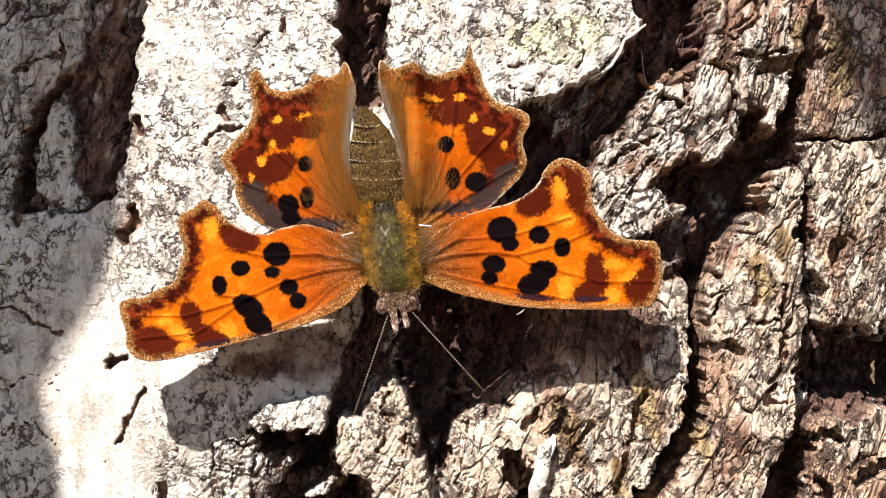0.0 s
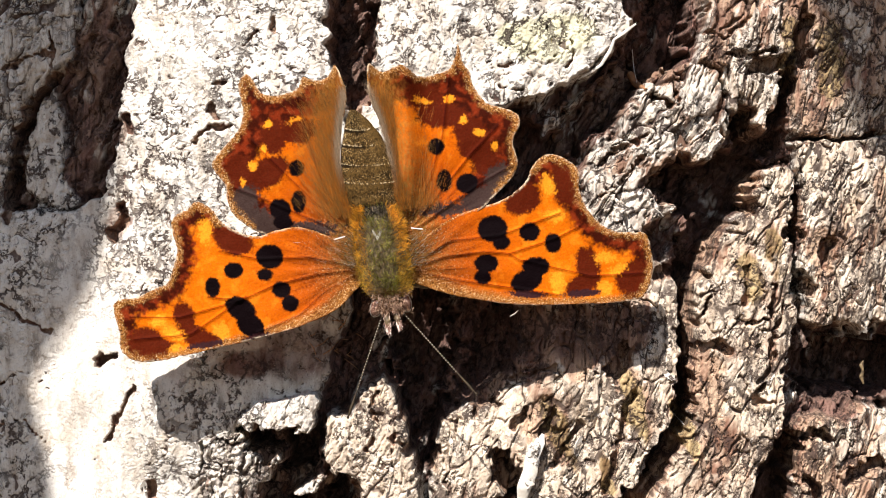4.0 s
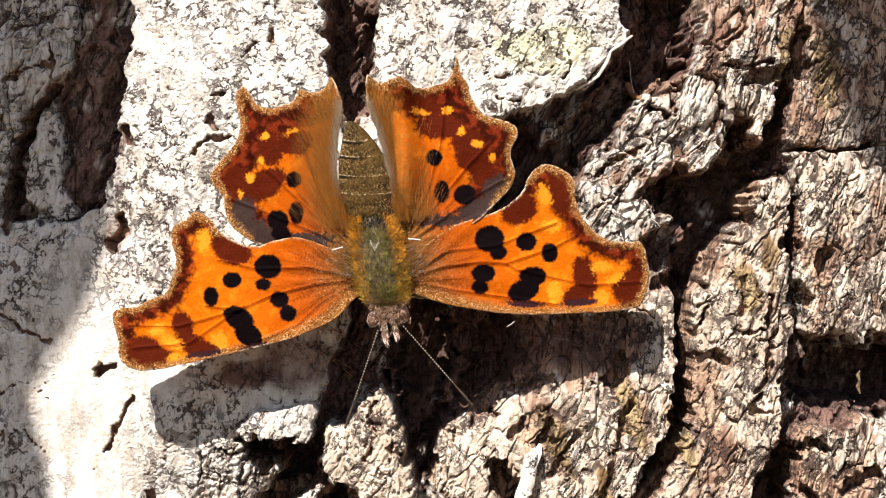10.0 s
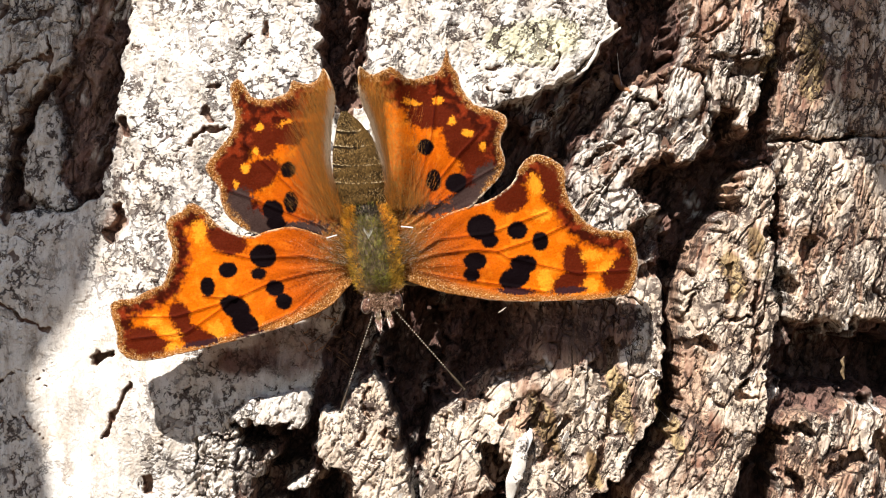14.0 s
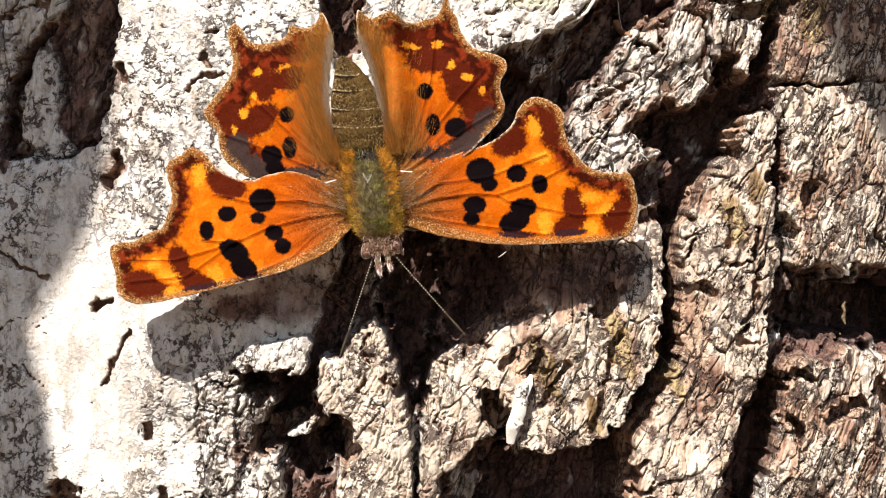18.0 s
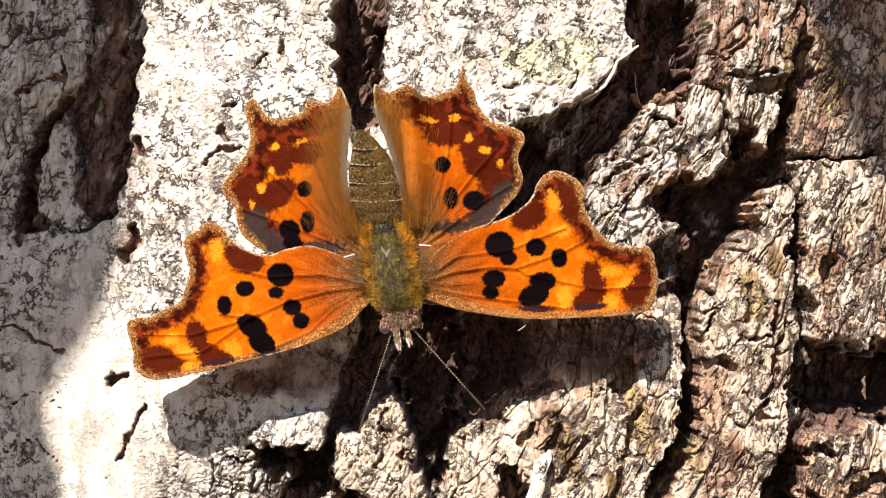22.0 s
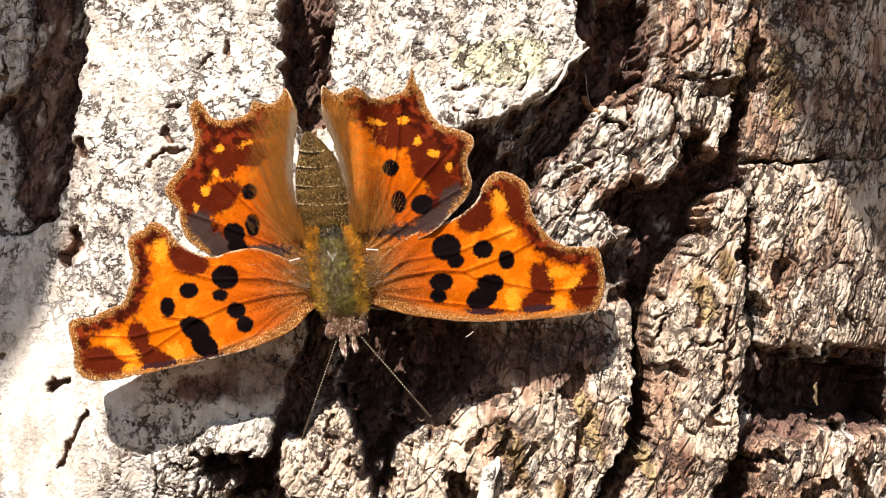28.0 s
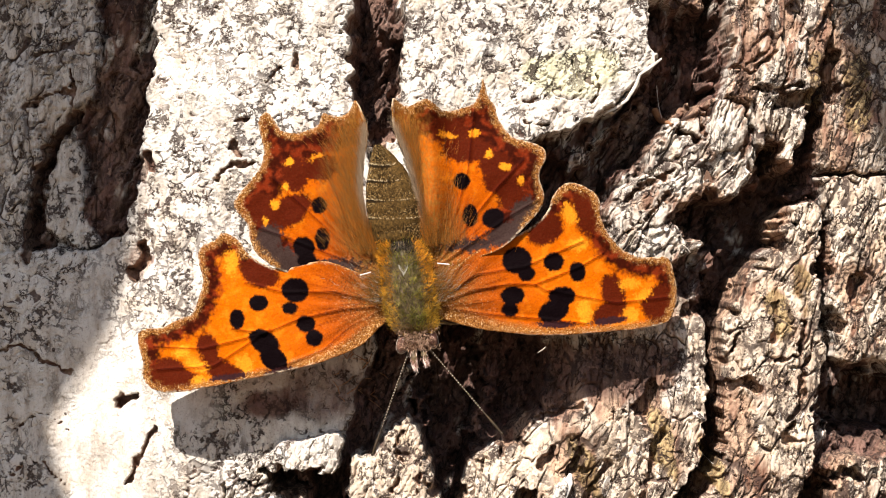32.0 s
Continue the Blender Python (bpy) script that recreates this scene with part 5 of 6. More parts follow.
def build_body():
    rs = np.random.RandomState(3)
    # abdomen: tapered and ringed, its tip towards the top of the trunk
    ax = [(-0.57, 2.61), (-0.85, 4.03), (-1.04, 5.69), (-1.28, 7.35), (-1.61, 8.77), (-1.99, 10.05), (-2.28, 10.91)]
    axis = [(x, -0.4 - 0.05 * i, z) for i, (x, z) in enumerate(ax)]
    rad = [1.85, 2.15, 2.2, 1.95, 1.38, 0.78, 0.15]
    abdomen = lathe("abdomen", axis, rad, 0.9, ABDOMEN, butterfly, "brown abdomen with pale rings and olive scales", 7)
    n = 12000
    t, a = rs.rand(n) * 5.9, rs.rand(n) * np.pi
    p = np.stack([np.interp(t, range(7), [q[i] for q in axis]) for i in range(3)], 1)
    r = np.interp(t, range(7), rad)
    out = np.stack([np.cos(a), -0.9 * np.sin(a), np.zeros(n)], 1)
    roots = p + out * r[:, None] * 1.025
    bands = [q[1] + 0.0 for q in [(-1.42, 9.1), (-1.42, 7.78), (-1.23, 6.16), (-1.04, 4.65)]]
    off = np.array([roots[:, 2] - b - 0.25 * np.cos(a) ** 2 for b in bands])
    off = np.take_along_axis(off, np.abs(off).argmin(0)[None], 0)[0]
    ring, groove = np.abs(off) < 0.034, (off < -0.034) & (off > -0.27)
    pick = rs.rand(n)
    tints = np.where((pick < 0.46)[:, None], (0.030, 0.018, 0.006), np.where((pick < 0.84)[:, None], (0.150, 0.084, 0.024), (0.42, 0.29, 0.13)))
    tints = np.where((groove & (pick > 0.15))[:, None], (0.020, 0.011, 0.004), tints)
    tints = np.where((ring & (pick > 0.30))[:, None], (0.56, 0.44, 0.27), tints)
    roots = roots + out * (0.05 * ring)[:, None]
    ways = out * 0.45 + np.array([-0.15, 0, 1.0])
    hairs("scale_coat", roots, ways, 0.075 + 0.06 * rs.rand(n), 0.040, tints, abdomen, "olive and pale speckled scales", 0.15, 4)
    # thorax
    th = [(-0.47, 2.85), (-0.33, 1.66), (-0.14, 0.24), (0.09, -1.42), (0.28, -2.85), (0.47, -4.17), (0.57, -4.74)]
    axis = [(x, -0.9, z) for x, z in th]
    rad = [1.61, 1.99, 2.13, 2.23, 2.13, 1.8, 1.23]
    thorax = lathe("thorax", axis, rad, 0.85, CHITIN, butterfly, "thorax in green and rust-brown fur")
    n = 13000
    t, a = rs.rand(n) * 6, rs.rand(n) * np.pi
    p = np.stack([np.interp(t, range(7), [q[i] for q in axis]) for i in range(3)], 1)
    r = np.interp(t, range(7), rad)
    out = np.stack([np.cos(a), -0.85 * np.sin(a), np.zeros(n)], 1)
    roots = p + out * r[:, None] * 0.95
    side = np.abs(np.cos(a))
    front = smooth(t + 0.8 * rs.normal(size=n), 2.0, 4.0)
    green, rust, dark = np.array((0.24, 0.245, 0.038)), np.array((0.68, 0.27, 0.018)), np.array((0.09, 0.06, 0.02))
    mixed = np.clip(smooth(side, 0.36, 0.66) + 0.22 * rs.normal(size=n), 0, 1)[:, None] * (1 - 0.45 * front[:, None])
    tints = green * (1 - mixed) + rust * mixed
    patch = 0.55 + 0.75 * smooth(gnoise(roots[:, 0] * 1.1, roots[:, 2] * 1.1, 31), -0.3, 0.3)
    tints = np.where((rs.rand(n) < 0.20)[:, None], dark, tints) * (0.55 + 0.9 * rs.rand(n) ** 1.5)[:, None] * patch[:, None]
    tints = np.where(((t > 5.0) & (rs.rand(n) < 0.6))[:, None], (0.22, 0.12, 0.05), tints)
    # dark gap at the waist, its shade put into the fur colour
    tints = np.where(((t < 0.9) & (side < 0.5) & (rs.rand(n) < 0.85))[:, None], (0.014, 0.010, 0.007), tints)
    ways = out * 0.7 + np.stack([0.2 * rs.normal(size=n), -0.2 + 0.2 * rs.normal(size=n), 0.55 + 0.3 * rs.normal(size=n)], 1)
    hairs("fur", roots, ways, 0.30 + 0.42 * rs.rand(n), 0.0145, tints, thorax, "green and rust-brown fur", 0.3, 5)
    mark = [(-0.66, 0.71), (-0.28, 0), (0.09, 0.71)]
    n = 34
    k = rs.rand(n)
    mp = np.stack([np.interp(k, (0, 0.5, 1), [q[0] for q in mark]), np.full(n, -3.1), np.interp(k, (0, 0.5, 1), [q[1] for q in mark])], 1)
    hairs("pale_tuft", mp, np.tile((0.0, -0.2, 1.0), (n, 1)) + 0.2 * rs.normal(size=(n, 3)), 0.3 + 0.2 * rs.rand(n), 0.018, np.tile((0.42, 0.40, 0.32), (n, 1)), thorax, "pale v-shaped tuft", 0.2, 6)
    # long hair at the wing roots and beside the abdomen
    for name, sgn, cxh in (("left_hair", -1, -1.9), ("right_hair", 1, 1.9)):
        n = 1900
        out = rs.exponential(0.75, n)
        rz = -2.3 + 2.4 * rs.rand(n) + 0.25 * out * rs.normal(size=n) + 0.25 * out
        roots = np.stack([cxh + sgn * (0.1 + out), -1.25 - 0.3 * rs.rand(n) + 0.12 * out, rz], 1)
        ways = np.stack([sgn * (0.8 + 0.25 * rs.normal(size=n)), -0.12 - 0.15 * rs.rand(n), 0.28 * (rz + 1.6) + 0.35 + 0.3 * rs.normal(size=n)], 1)
        pick = rs.rand(n)[:, None]
        tints = np.where(pick < 0.30, (0.035, 0.020, 0.008), np.where(pick < 0.55, (0.16, 0.105, 0.028), np.where(pick < 0.90, (0.34, 0.125, 0.018), (0.42, 0.38, 0.31))))
        hairs(name, roots, ways, 0.28 + 0.5 * rs.rand(n), 0.008, tints * 0.8, thorax, "grey-brown hair over the wing root", 0.2, 7)
    for name, ob, hinge, line, sgn in (
            ("inner_fringe", LH, LH_HINGE, LH_INNER, -1),
            ("inner_fringe", RH, RH_HINGE, RH_INNER, 1)):
        n = 5200
        s = rs.rand(n) * 4
        lx, lz = np.interp(s, range(5), [q[0] for q in line]), np.interp(s, range(5), [q[1] for q in line])
        off = rs.exponential(1.25, n)
        off = np.where(off > 3.4, 4.5 * rs.rand(n) ** 2, off)
        roots = np.stack([lx + sgn * off - hinge[0], -1.15 - 0.35 * rs.rand(n) + np.minimum(0.75 * off, 1.05), lz - hinge[1]], 1)
        lean = np.array([-0.16, -0.30, 1.0]) if sgn < 0 else np.array([-0.30, -0.30, 1.0])
        ways = lean + 0.13 * rs.normal(size=(n, 3)) + np.stack([sgn * 0.16 * off, 0.1 * off, 0 * off], 1)
        grey = (1 - smooth(off, 0.10, 0.55))[:, None] * smooth(lz, 3.0, 7.0)[:, None]
        tints = (np.array((0.40, 0.29, 0.19)) * grey + np.where((rs.rand(n) < 0.5)[:, None], (0.42, 0.130, 0.012), (0.23, 0.115, 0.028)) * (1 - grey)) * (0.32 + 0.75 * rs.rand(n))[:, None]
        hairs(name, roots, ways, 0.7 + 1.1 * rs.rand(n), 0.0065, tints, ob, "long pale-brown hair of the inner margin", 0.12, 8)
    # head, eyes, palps
    hd = [(0.57, -4.36), (0.66, -5.12), (0.76, -5.93)]
    head = lathe("head", [(x, -1.0, z) for x, z in hd], [1.14, 1.28, 0.66], 0.85, CHITIN, butterfly, "small brown furry head")
    n = 900
    q = np.stack([1.19 * rs.normal(size=n) * 0.5 + hd[1][0], np.full(n, -1.9) - 0.2 * rs.rand(n), hd[0][1] + (hd[2][1] - hd[0][1]) * rs.rand(n)], 1)
    hairs("head_fur", q, np.stack([0.5 * rs.normal(size=n), np.full(n, -0.6), -0.2 + 0.6 * rs.normal(size=n)], 1), 0.3 + 0.3 * rs.rand(n), 0.022,
          np.where((rs.rand(n) < 0.5)[:, None], (0.12, 0.06, 0.03), (0.42, 0.27, 0.19)), head, "brown and pinkish fur", 0.3, 9)
    for (ex, ez), turn in zip([(-0.47, -5.55), (1.85, -5.17)], (20, -20)):
        bm = bmesh.new()
        bmesh.ops.create_uvsphere(bm, u_segments=20, v_segments=14, radius=1.0)
        bm.transform(Matrix.Translation((ex * MM, -1.05 * MM, ez * MM)) @ pose(0, 0, 0, 0, turn, 0).to_4x4() @ Matrix.Diagonal((0.52 * MM, 0.68 * MM, 0.82 * MM, 1)))
        me = bpy.data.meshes.new("eye")
        bm.to_mesh(me)
        bm.free()
        me.shade_smooth()
        me.materials.append(EYE)
        eye = new("eye", me)
        eye.parent = head
        tagged(eye, "glossy brown compound eye")
        a = np.linspace(0, 2 * np.pi, 28, endpoint=False)
        m = Matrix.Translation((ex, -1.05, ez)) @ pose(0, 0, 0, 0, turn, 0)
        ring = [m @ Vector((k * 0.52 * math.cos(q), off, k * 0.82 * math.sin(q))) * MM for k, off in ((1.0, -0.07), (1.08, 0.0), (1.0, 0.08)) for q in a]
        ids = np.arange(84).reshape(3, 28)
        mesh_object("eye_rim", ring, np.stack([ids[:-1], np.roll(ids[:-1], -1, 1), np.roll(ids[1:], -1, 1), ids[1:]], -1).reshape(-1, 4), PALE, eye, "pale rim of scales")
    for (x0, z0), (x1, z1) in zip([(0.33, -5.93), (1.14, -5.93)], [(0.52, -7.44), (1.38, -7.11)]):
        palp = lathe("palp", [(x0, -1.5, z0), ((x0 + x1) / 2, -2.0, (z0 + z1) / 2), (x1, -2.1, z1)], [0.22, 0.26, 0.05], 1.0, CHITIN, head, "pinkish bristly palp", None, 10)
        n = 160
        k = rs.rand(n)[:, None]
        q = np.array((x0, -1.7, z0)) * (1 - k) + np.array((x1, -2.2, z1)) * k + 0.12 * rs.normal(size=(n, 3))
        hairs("bristle", q, np.tile(((x1 - x0), -0.3, (z1 - z0)), (n, 1)) + 0.4 * rs.normal(size=(n, 3)), 0.3 + 0.25 * rs.rand(n), 0.025,
              np.where((rs.rand(n) < 0.55)[:, None], (0.72, 0.55, 0.47), (0.22, 0.12, 0.09)), palp, "", 0.2, 10)


build_body()


def antenna(name, root, tip, lift):
    """A ringed antenna with a pale-tipped club, hinged at its root."""
    dx, dz = tip[0] - root[0], tip[1] - root[1]
    k = 33
    axis = [(dx * t, -lift * t + 0.35 * math.sin(t * math.pi) * 0.4, dz * t) for t in np.linspace(0, 1, 12)]
    rad = [0.060] * 9 + [0.09, 0.13, 0.05]
    ob = lathe(name, axis, rad, 1.0, DARK, butterfly, "thin dark antenna with pale rings", None, 8)
    ob.location = (root[0] * MM, -1.6 * MM, root[1] * MM)
    verts, faces = [], []
    for i in range(k):
        t = 0.04 + 0.90 * i / k
        p = Vector((dx * t, -lift * t + 0.14 * math.sin(t * math.pi), dz * t))
        d = Vector((dx, -lift, dz)).normalized()
        u = d.cross(Vector((0, 1, 0))).normalized()
        w = d.cross(u)
        b = len(verts)
        for e in (-0.026, 0.026):
            for j in range(8):
                a = j * math.pi / 4
                verts.append((p + d * e + 0.062 * (u * math.cos(a) + w * math.sin(a))) * MM)
        faces += [(b + j, b + (j + 1) % 8, b + 8 + (j + 1) % 8, b + 8 + j) for j in range(8)]
    mesh_object("ringing", verts, faces, PALE, ob, "pale rings of the antenna")
    bm = bmesh.new()
    bmesh.ops.create_uvsphere(bm, u_segments=10, v_segments=8, radius=0.12 * MM)
    bm.transform(Matrix.Translation((dx * MM, -lift * MM, dz * MM)) @ Matrix.Diagonal((1, 1, 1.2, 1)))
    me = bpy.data.meshes.new("club")
    bm.to_mesh(me)
    bm.free()
    me.materials.append(DARK)
    club = new("club", me)
    club.parent = ob
    return ob


AL_ROOT, AR_ROOT, AL_TIP, AR_TIP = [(-0.05, -6.31), (1.75, -6.07), (-2.85, -14.56), (7.78, -12.66)]
AL = antenna("left_antenna", AL_ROOT, AL_TIP, 1.2)
AR = antenna("right_antenna", AR_ROOT, AR_TIP, 1.0)


def leg(root, knee, foot):
    return lathe("leg", [root, knee, foot], [0.16, 0.13, 0.07], 1.0, CHITIN, butterfly, "thin brown leg gripping the bark", None, 8)


def build_legs():
    ox, oz = -4.2, 0.8
    for (kx, kz), (fx, fz) in zip([(-2.37, -3.79), (2.61, -4.03), (-2.85, 0.95), (3.32, 0)], [(-3.7, -5.93), (9.01, -3.79), (-6.16, 1.9), (6.64, 2.85)]):
        depth = 6.5 - bark_height(fx + ox, fz + oz)
        leg(((kx * 0.3), 0.3, kz * 0.6 - 1.0), (kx * 1.3, 1.2, kz), (fx, min(depth, 9.5), fz))


build_legs()


def build_glints_and_foot():
    """A short white bar in place of the glint on each wing-root vein, and the pale foot below the right forewing."""
    for a, b, y in zip([(-3.89, 0.14), (2.47, 1)], [(-2.99, 0.38), (3.46, 0.9)], (-1.75, -1.75)):
        lathe("vein_glint", [(a[0], y, a[1]), (b[0], y - 0.1, b[1])], [0.05, 0.04], 1.0, SILK, butterfly, "white bar standing for a glint on the wing root", None, 8)
    (x0, z0), (x1, z1), (x2, z2) = [(10.62, -6.5), (10.95, -6.31), (11.29, -6.02)]
    lathe("foot", [(x0, -0.5, z0), (x1, -0.7, z1), (x2, -0.7, z2)], [0.03, 0.06, 0.02], 1.0, PALE, butterfly, "pale foot", 3, 8)


build_glints_and_foot()


# ---- small things on the bark ----
def strand(name, pts, radius, material, label, category):
    """A thread through points of the bark's face: x, z and height over the bark, in mm."""
    axis = [(x, -(bark_height(x, z) + up), z) for x, z, up in pts]
    ob = lathe(name, axis, [radius] * (len(axis) - 1) + [radius * 0.4], 1.0, material, None, label, None, 6)
    return tagged(ob, category=category)


def build_strands():
    a = [(18.16, 18.11), (18.36, 16.38), (18.51, 14.4), (18.61, 12.42)]
    strand("thread", [(x, z, u) for (x, z), u in zip(a, (2.6, 2.2, 1.6, 0.0))], 0.03, SILK, "pale stiff thread standing in a bark fissure", "thread")
    c = [(18.11, 15.98), (18.51, 14.99), (18.75, 13.9)]
    strand("bark_crumb", [(x, z, u) for (x, z), u in zip(c, (1.0, 1.2, 0.2))], 0.34, FIBRE, "red-brown crumb of bark caught on a thread", "bark crumb")
    b = [(20.83, -13.9), (21.82, -14.89), (22.71, -16.03)]
    strand("hair_strand", [(x, z, u) for (x, z), u in zip(b, (0.1, 1.5, 0.1))], 0.03, SILK, "fine pale hair across a dark fissure", "hair")
    rs = random.Random(5)
    for i in range(18):
        x0, z0 = [(-8.36, -7.87)][0]
        x0, z0 = x0 + rs.uniform(-1.9, 1.4), z0 + rs.uniform(-2.4, 1.8)
        dx, dz = rs.uniform(-1.3, 1.3), rs.uniform(-1.0, 1.4)
        ob = strand("root_fibre", [(x0, z0, 0.0), (x0 + dx * 0.5 + 0.2, z0 + dz * 0.5, 0.9), (x0 + dx, z0 + dz, 0.3)], 0.045, FIBRE, "curled brown plant fibre caught on the bark", "fibre")
        tagged(ob, group="fibres under the wing")


build_strands()


def build_curled_flake():
    """A clean white flake of crust that stands off the bark, near a hole."""
    pts, wide = [(7.82, -22.32), (8.02, -20.83), (8.56, -19.45), (8.76, -18.06), (9.45, -16.92), (9.7, -16.18)], (0.35, 0.62, 0.66, 0.60, 0.42, 0.14)
    axis = [(x, -(bark_height(x, z) + up), z) for (x, z), up in zip(pts, (0.2, 0.7, 1.0, 1.1, 0.9, 0.5))]
    ys = [sum(a[1] for a in axis) / 6 - 0.35] * 6
    axis = [(a[0], y - 0.1 * i * (5 - i), a[2]) for i, (a, y) in enumerate(zip(axis, ys))]
    lathe("bark_flake", axis, wide, 0.35, CRUST, tree, "clean white curled flake of bark")


def build_lip():
    """The thin white rim that curls off the lower edge of the lichen-covered plate."""
    pts = [(17.61, 19.48), (16.66, 18.78), (15.77, 18.18), (15.47, 17.29), (14.68, 16.0), (13.68, 15.31), (12.79, 14.86)]
    axis = [(x, -(1.5 - 0.25 * i), z) for i, (x, z) in enumerate(pts)]
    lathe("bark_rim", axis, (0.08, 0.15, 0.11, 0.16, 0.14, 0.10, 0.04), 0.5, CRUST, tree, "thin white curled rim of bark")


def build_hole_crumb():
    """A knotted crumb that hangs by a thread before the dark hole."""
    axis = [(x, 2.6 + 0.1 * (i % 2), z) for i, (x, z) in enumerate([(38.41, -9.94), (38.23, -10.35), (38.35, -10.88), (38.23, -11.39), (38.41, -12.02)])]
    ob = lathe("bark_crumb", axis, (0.05, 0.20, 0.12, 0.21, 0.06), 0.8, CHITIN, None, "brown crumb of bark hanging before a dark hole", None, 7)
    tagged(ob, category="bark crumb")


build_curled_flake()
build_lip()
build_hole_crumb()


# ---- what moves ----
LEFT_FORE = [(0.0, 0.00), (0.5, 0.14), (1.0, 0.52), (1.5, 0.62), (2.0, 0.91), (2.5, 0.98), (3.0, 1.07), (3.5, 1.24), (5.5, 1.46),
        (6.0, 1.56), (7.0, 1.56), (8.0, 1.58), (9.0, 1.61), (10.0, 1.64), (11.0, 1.58), (12.0, 1.15), (13.0, 0.87), (14.0, 0.84),
        (14.5, 1.06), (16.5, 1.42), (17.0, 1.65), (18.0, 1.67), (19.0, 1.66), (20.0, 1.82), (21.0, 1.84), (22.0, 1.80), (23.0, 1.78),
        (24.0, 1.78), (25.0, 1.91), (25.5, 2.11), (27.5, 2.34), (28.0, 2.54), (29.0, 2.82), (30.0, 3.19), (31.0, 3.37), (32.0, 3.37)]
RIGHT_FORE = [(0.0, -0.00), (0.5, -0.52), (1.0, -0.62), (1.5, -1.76), (2.0, -1.62), (2.5, -1.76), (3.0, -1.87), (3.5, -1.99), (5.5, -2.09),
        (6.0, -2.14), (7.0, -2.18), (8.0, -2.26), (9.0, -2.35), (10.0, -2.39), (11.0, -2.26), (12.0, -1.72), (13.0, -1.59), (14.0, -1.94),
        (14.5, -2.24), (16.5, -2.56), (17.0, -2.69), (18.0, -2.50), (19.0, -1.98), (20.0, -1.82), (21.0, -2.00), (22.0, -2.06), (23.0, -2.05),
        (24.0, -2.06), (25.0, -2.17), (25.5, -2.54), (27.5, -3.14), (28.0, -3.66), (29.0, -4.15), (30.0, -4.40), (31.0, -4.56), (32.0, -4.67)]
LEFT_HIND = [(0.0, 0.00), (0.5, -0.06), (1.0, 0.35), (1.5, 0.27), (2.0, 0.18), (2.5, 0.18), (3.0, 0.15), (3.5, 0.05), (5.5, -0.08),
        (6.0, -0.19), (7.0, -0.34), (8.0, -0.43), (9.0, -0.50), (10.0, -0.58), (11.0, -0.63), (12.0, -0.73), (13.0, -0.90), (14.0, -0.94),
        (14.5, -0.92), (16.5, -0.86), (17.0, -0.82), (18.0, -0.87), (19.0, -0.97), (20.0, -0.94), (21.0, -0.88), (22.0, -0.92), (23.0, -1.02),
        (24.0, -1.03), (25.0, -1.05), (25.5, -1.11), (27.5, -1.22), (28.0, -1.29), (29.0, -1.34), (30.0, -1.31), (31.0, -1.28), (32.0, -1.39)]
RIGHT_HIND = [(0.0, -0.00), (0.5, -0.03), (1.0, -0.37), (1.5, -0.80), (2.0, -0.73), (2.5, -0.74), (3.0, -0.70), (3.5, -0.54), (5.5, -0.32),
        (6.0, -0.20), (7.0, -0.21), (8.0, -0.20), (9.0, -0.17), (10.0, -0.10), (11.0, -0.05), (12.0, -0.03), (13.0, -0.20), (14.0, -0.52),
        (14.5, -0.55), (16.5, -0.50), (17.0, -0.43), (18.0, -0.33), (19.0, -0.24), (20.0, -0.25), (21.0, -0.42), (22.0, -0.49), (23.0, -0.48),
        (24.0, -0.37), (25.0, -0.23), (25.5, -0.31), (27.5, -0.45), (28.0, -0.56), (29.0, -0.66), (30.0, -0.61), (31.0, -0.53), (32.0, -0.60)]


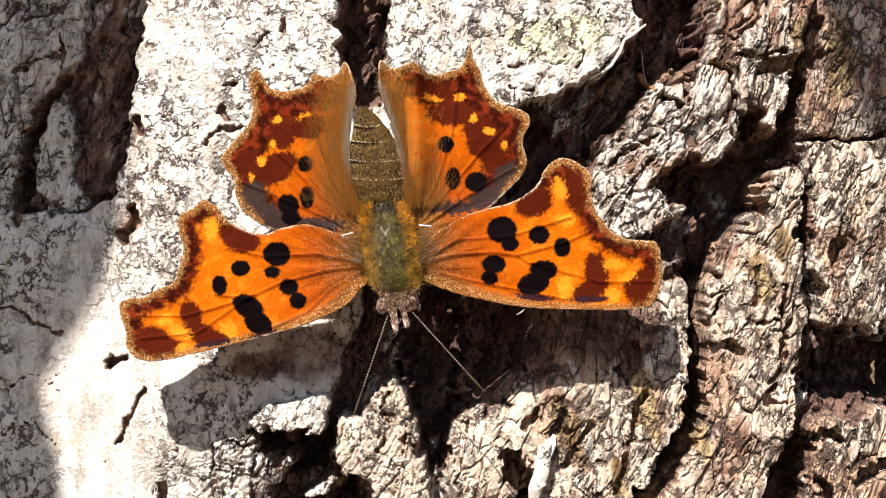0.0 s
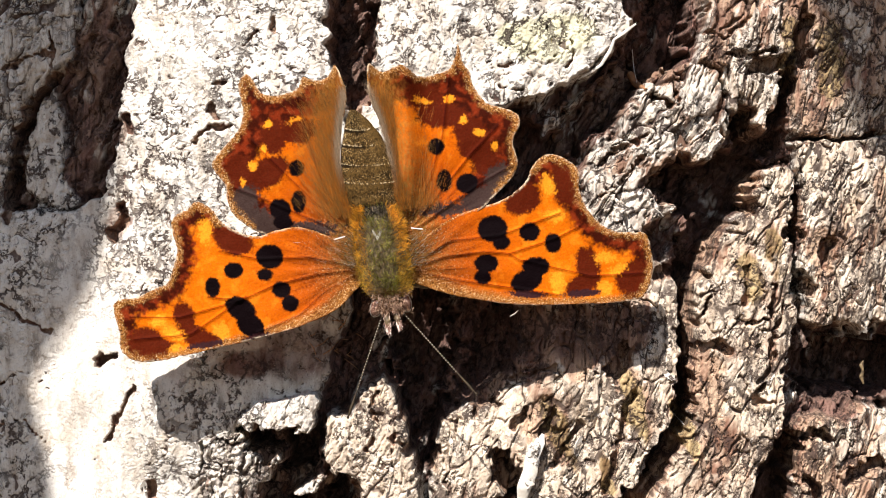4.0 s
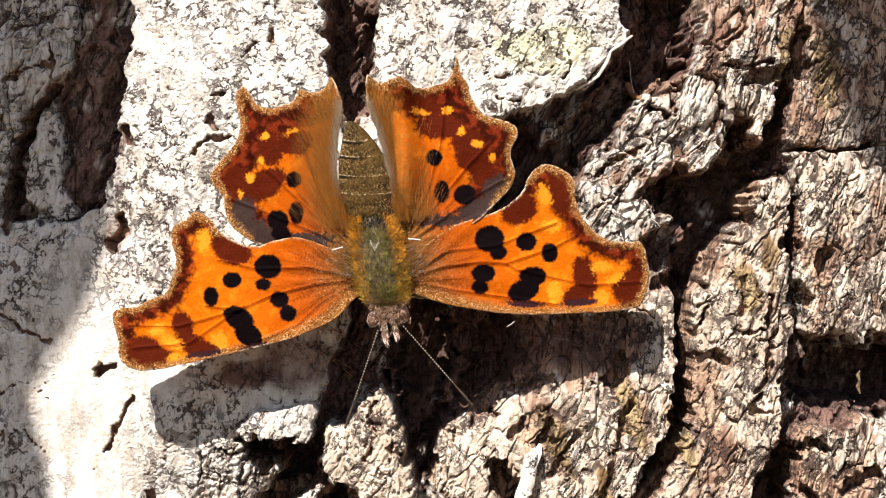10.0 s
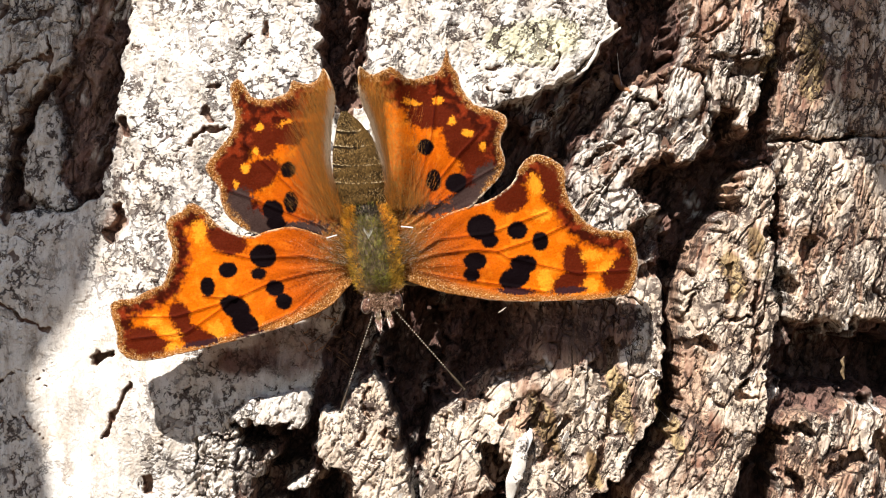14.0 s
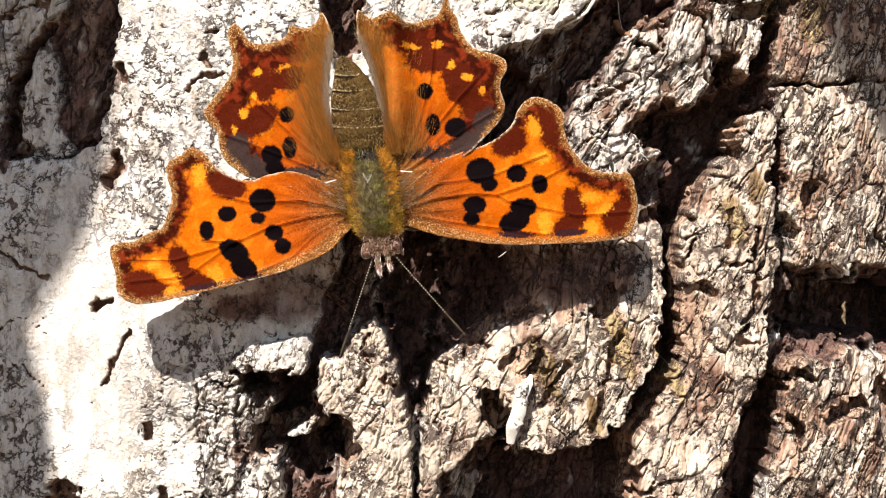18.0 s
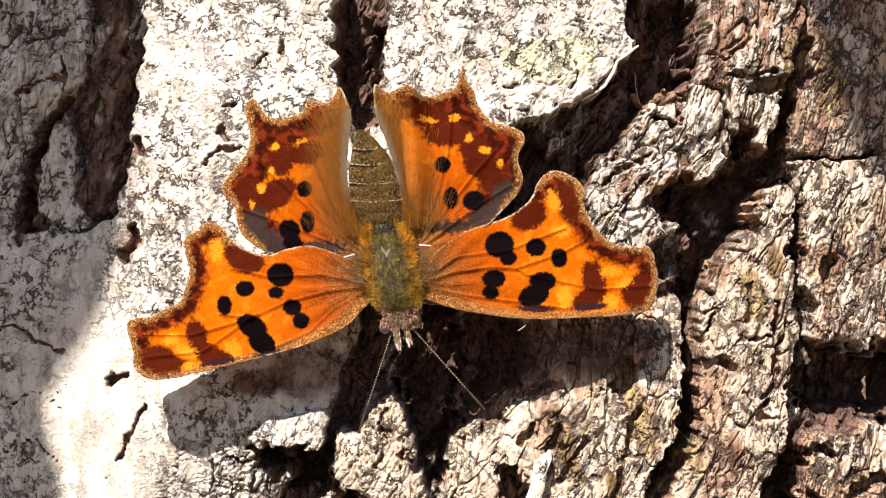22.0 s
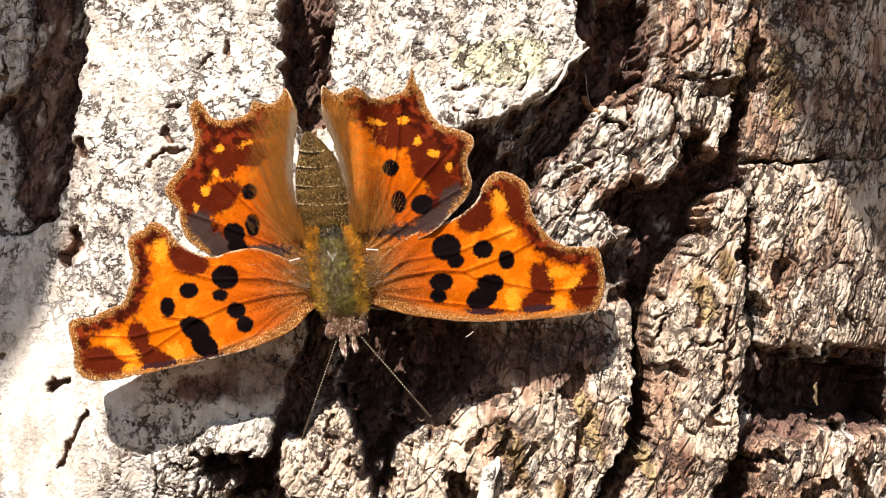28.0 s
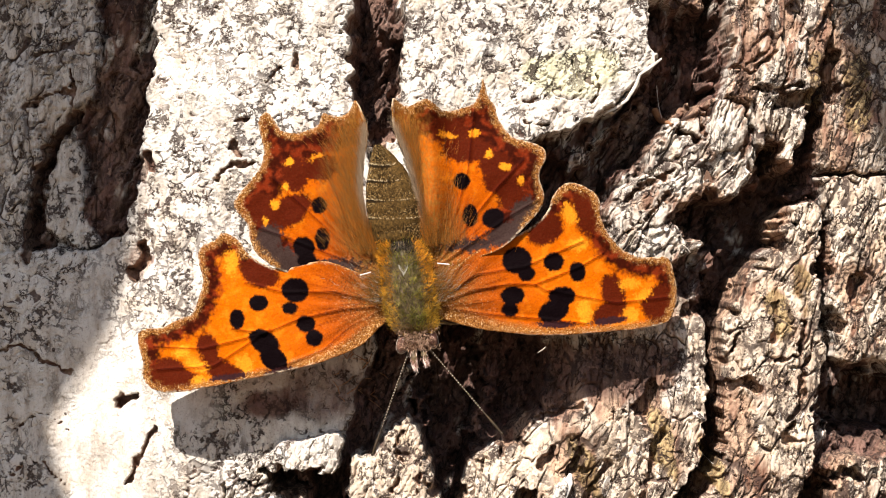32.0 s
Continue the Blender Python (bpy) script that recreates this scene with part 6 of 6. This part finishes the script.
def motions():
    walk(butterfly, [
        (0.0, pose(-0.004457, -0.006500, 0.000996, 0, -0.000, 0)),
        (0.5, pose(-0.004459, -0.006500, 0.000996, 0, -0.001, 0)),
        (1.0, pose(-0.004323, -0.006500, 0.000873, 0, -0.816, 0)),
        (1.5, pose(-0.004161, -0.006500, 0.000686, 0, -0.900, 0)),
        (2.0, pose(-0.004162, -0.006500, 0.000719, 0, -0.878, 0)),
        (2.5, pose(-0.004161, -0.006500, 0.000719, 0, -0.874, 0)),
        (3.0, pose(-0.004161, -0.006500, 0.000720, 0, -0.871, 0)),
        (3.5, pose(-0.004163, -0.006500, 0.000724, 0, -0.869, 0)),
        (5.5, pose(-0.004167, -0.006500, 0.000729, 0, -0.868, 0)),
        (6.0, pose(-0.004170, -0.006500, 0.000733, 0, -0.864, 0)),
        (7.0, pose(-0.004170, -0.006500, 0.000735, 0, -0.840, 0)),
        (8.0, pose(-0.004168, -0.006500, 0.000737, 0, -0.825, 0)),
        (9.0, pose(-0.004167, -0.006500, 0.000737, 0, -0.826, 0)),
        (10.0, pose(-0.004165, -0.006500, 0.000733, 0, -0.832, 0)),
        (11.0, pose(-0.004164, -0.006500, 0.000730, 0, -0.875, 0)),
        (12.0, pose(-0.004160, -0.006500, 0.000736, 0, -0.997, 0)),
        (13.0, pose(-0.004158, -0.006500, 0.000746, 0, -1.015, 0)),
        (14.0, pose(-0.004159, -0.006500, 0.000747, 0, -0.957, 0)),
        (14.5, pose(-0.004156, -0.006500, 0.000747, 0, -0.969, 0)),
        (16.5, pose(-0.004152, -0.006500, 0.000746, 0, -1.006, 0)),
        (17.0, pose(-0.004150, -0.006500, 0.000745, 0, -1.046, 0)),
        (18.0, pose(-0.004149, -0.006500, 0.000748, 0, -1.086, 0)),
        (19.0, pose(-0.004148, -0.006500, 0.000753, 0, -1.190, 0)),
        (20.0, pose(-0.004148, -0.006500, 0.000756, 0, -1.442, 0)),
        (21.0, pose(-0.004147, -0.006500, 0.000759, 0, -1.491, 0)),
        (22.0, pose(-0.004146, -0.006500, 0.000761, 0, -1.478, 0)),
        (23.0, pose(-0.004141, -0.006500, 0.000766, 0, -1.429, 0)),
        (24.0, pose(-0.004138, -0.006500, 0.000767, 0, -1.410, 0)),
        (25.0, pose(-0.004137, -0.006500, 0.000767, 0, -1.401, 0)),
        (25.5, pose(-0.004135, -0.006500, 0.000764, 0, -1.328, 0)),
        (27.5, pose(-0.004132, -0.006500, 0.000759, 0, -1.205, 0)),
        (28.0, pose(-0.004130, -0.006500, 0.000757, 0, -1.109, 0)),
        (29.0, pose(-0.004133, -0.006500, 0.000760, 0, -1.005, 0)),
        (30.0, pose(-0.004146, -0.006500, 0.000764, 0, -1.011, 0)),
        (31.0, pose(-0.004151, -0.006500, 0.000767, 0, -1.045, 0)),
        (32.0, pose(-0.004152, -0.006500, 0.000771, 0, -0.939, 0)),
    ])
    # the forewings sink towards the bark as they sweep forward
    for ob, hinge, rows, sink in ((LF, LF_HINGE, LEFT_FORE, -1.4), (RF, RF_HINGE, RIGHT_FORE, -1.6), (LH, LH_HINGE, LEFT_HIND, 0), (RH, RH_HINGE, RIGHT_HIND, 0)):
        walk(ob, [(t, pose(hinge[0] * MM, 0, hinge[1] * MM, 0, a, sink * a)) for t, a in rows])
    for ob, root, rows in ((AL, AL_ROOT, [(0.0, 0, 0), (1.5, 3, 0.5), (6.0, 6, 0.7), (13.0, 5, 0.8), (20.0, 7, 1.2), (28.0, 9, 1.8), (32.0, 9, 2.0)]),
                           (AR, AR_ROOT, [(0.0, 0, 0), (1.5, 1, 0.3), (6.0, 1, 1.2), (13.0, 1, 1.6), (20.0, 2, 2.0), (28.0, 2, 2.4), (32.0, 2, 2.6)])):
        walk(ob, [(t, pose(root[0] * MM, -1.6 * MM, root[1] * MM, tilt, swing, 0)) for t, tilt, swing in rows])


motions()
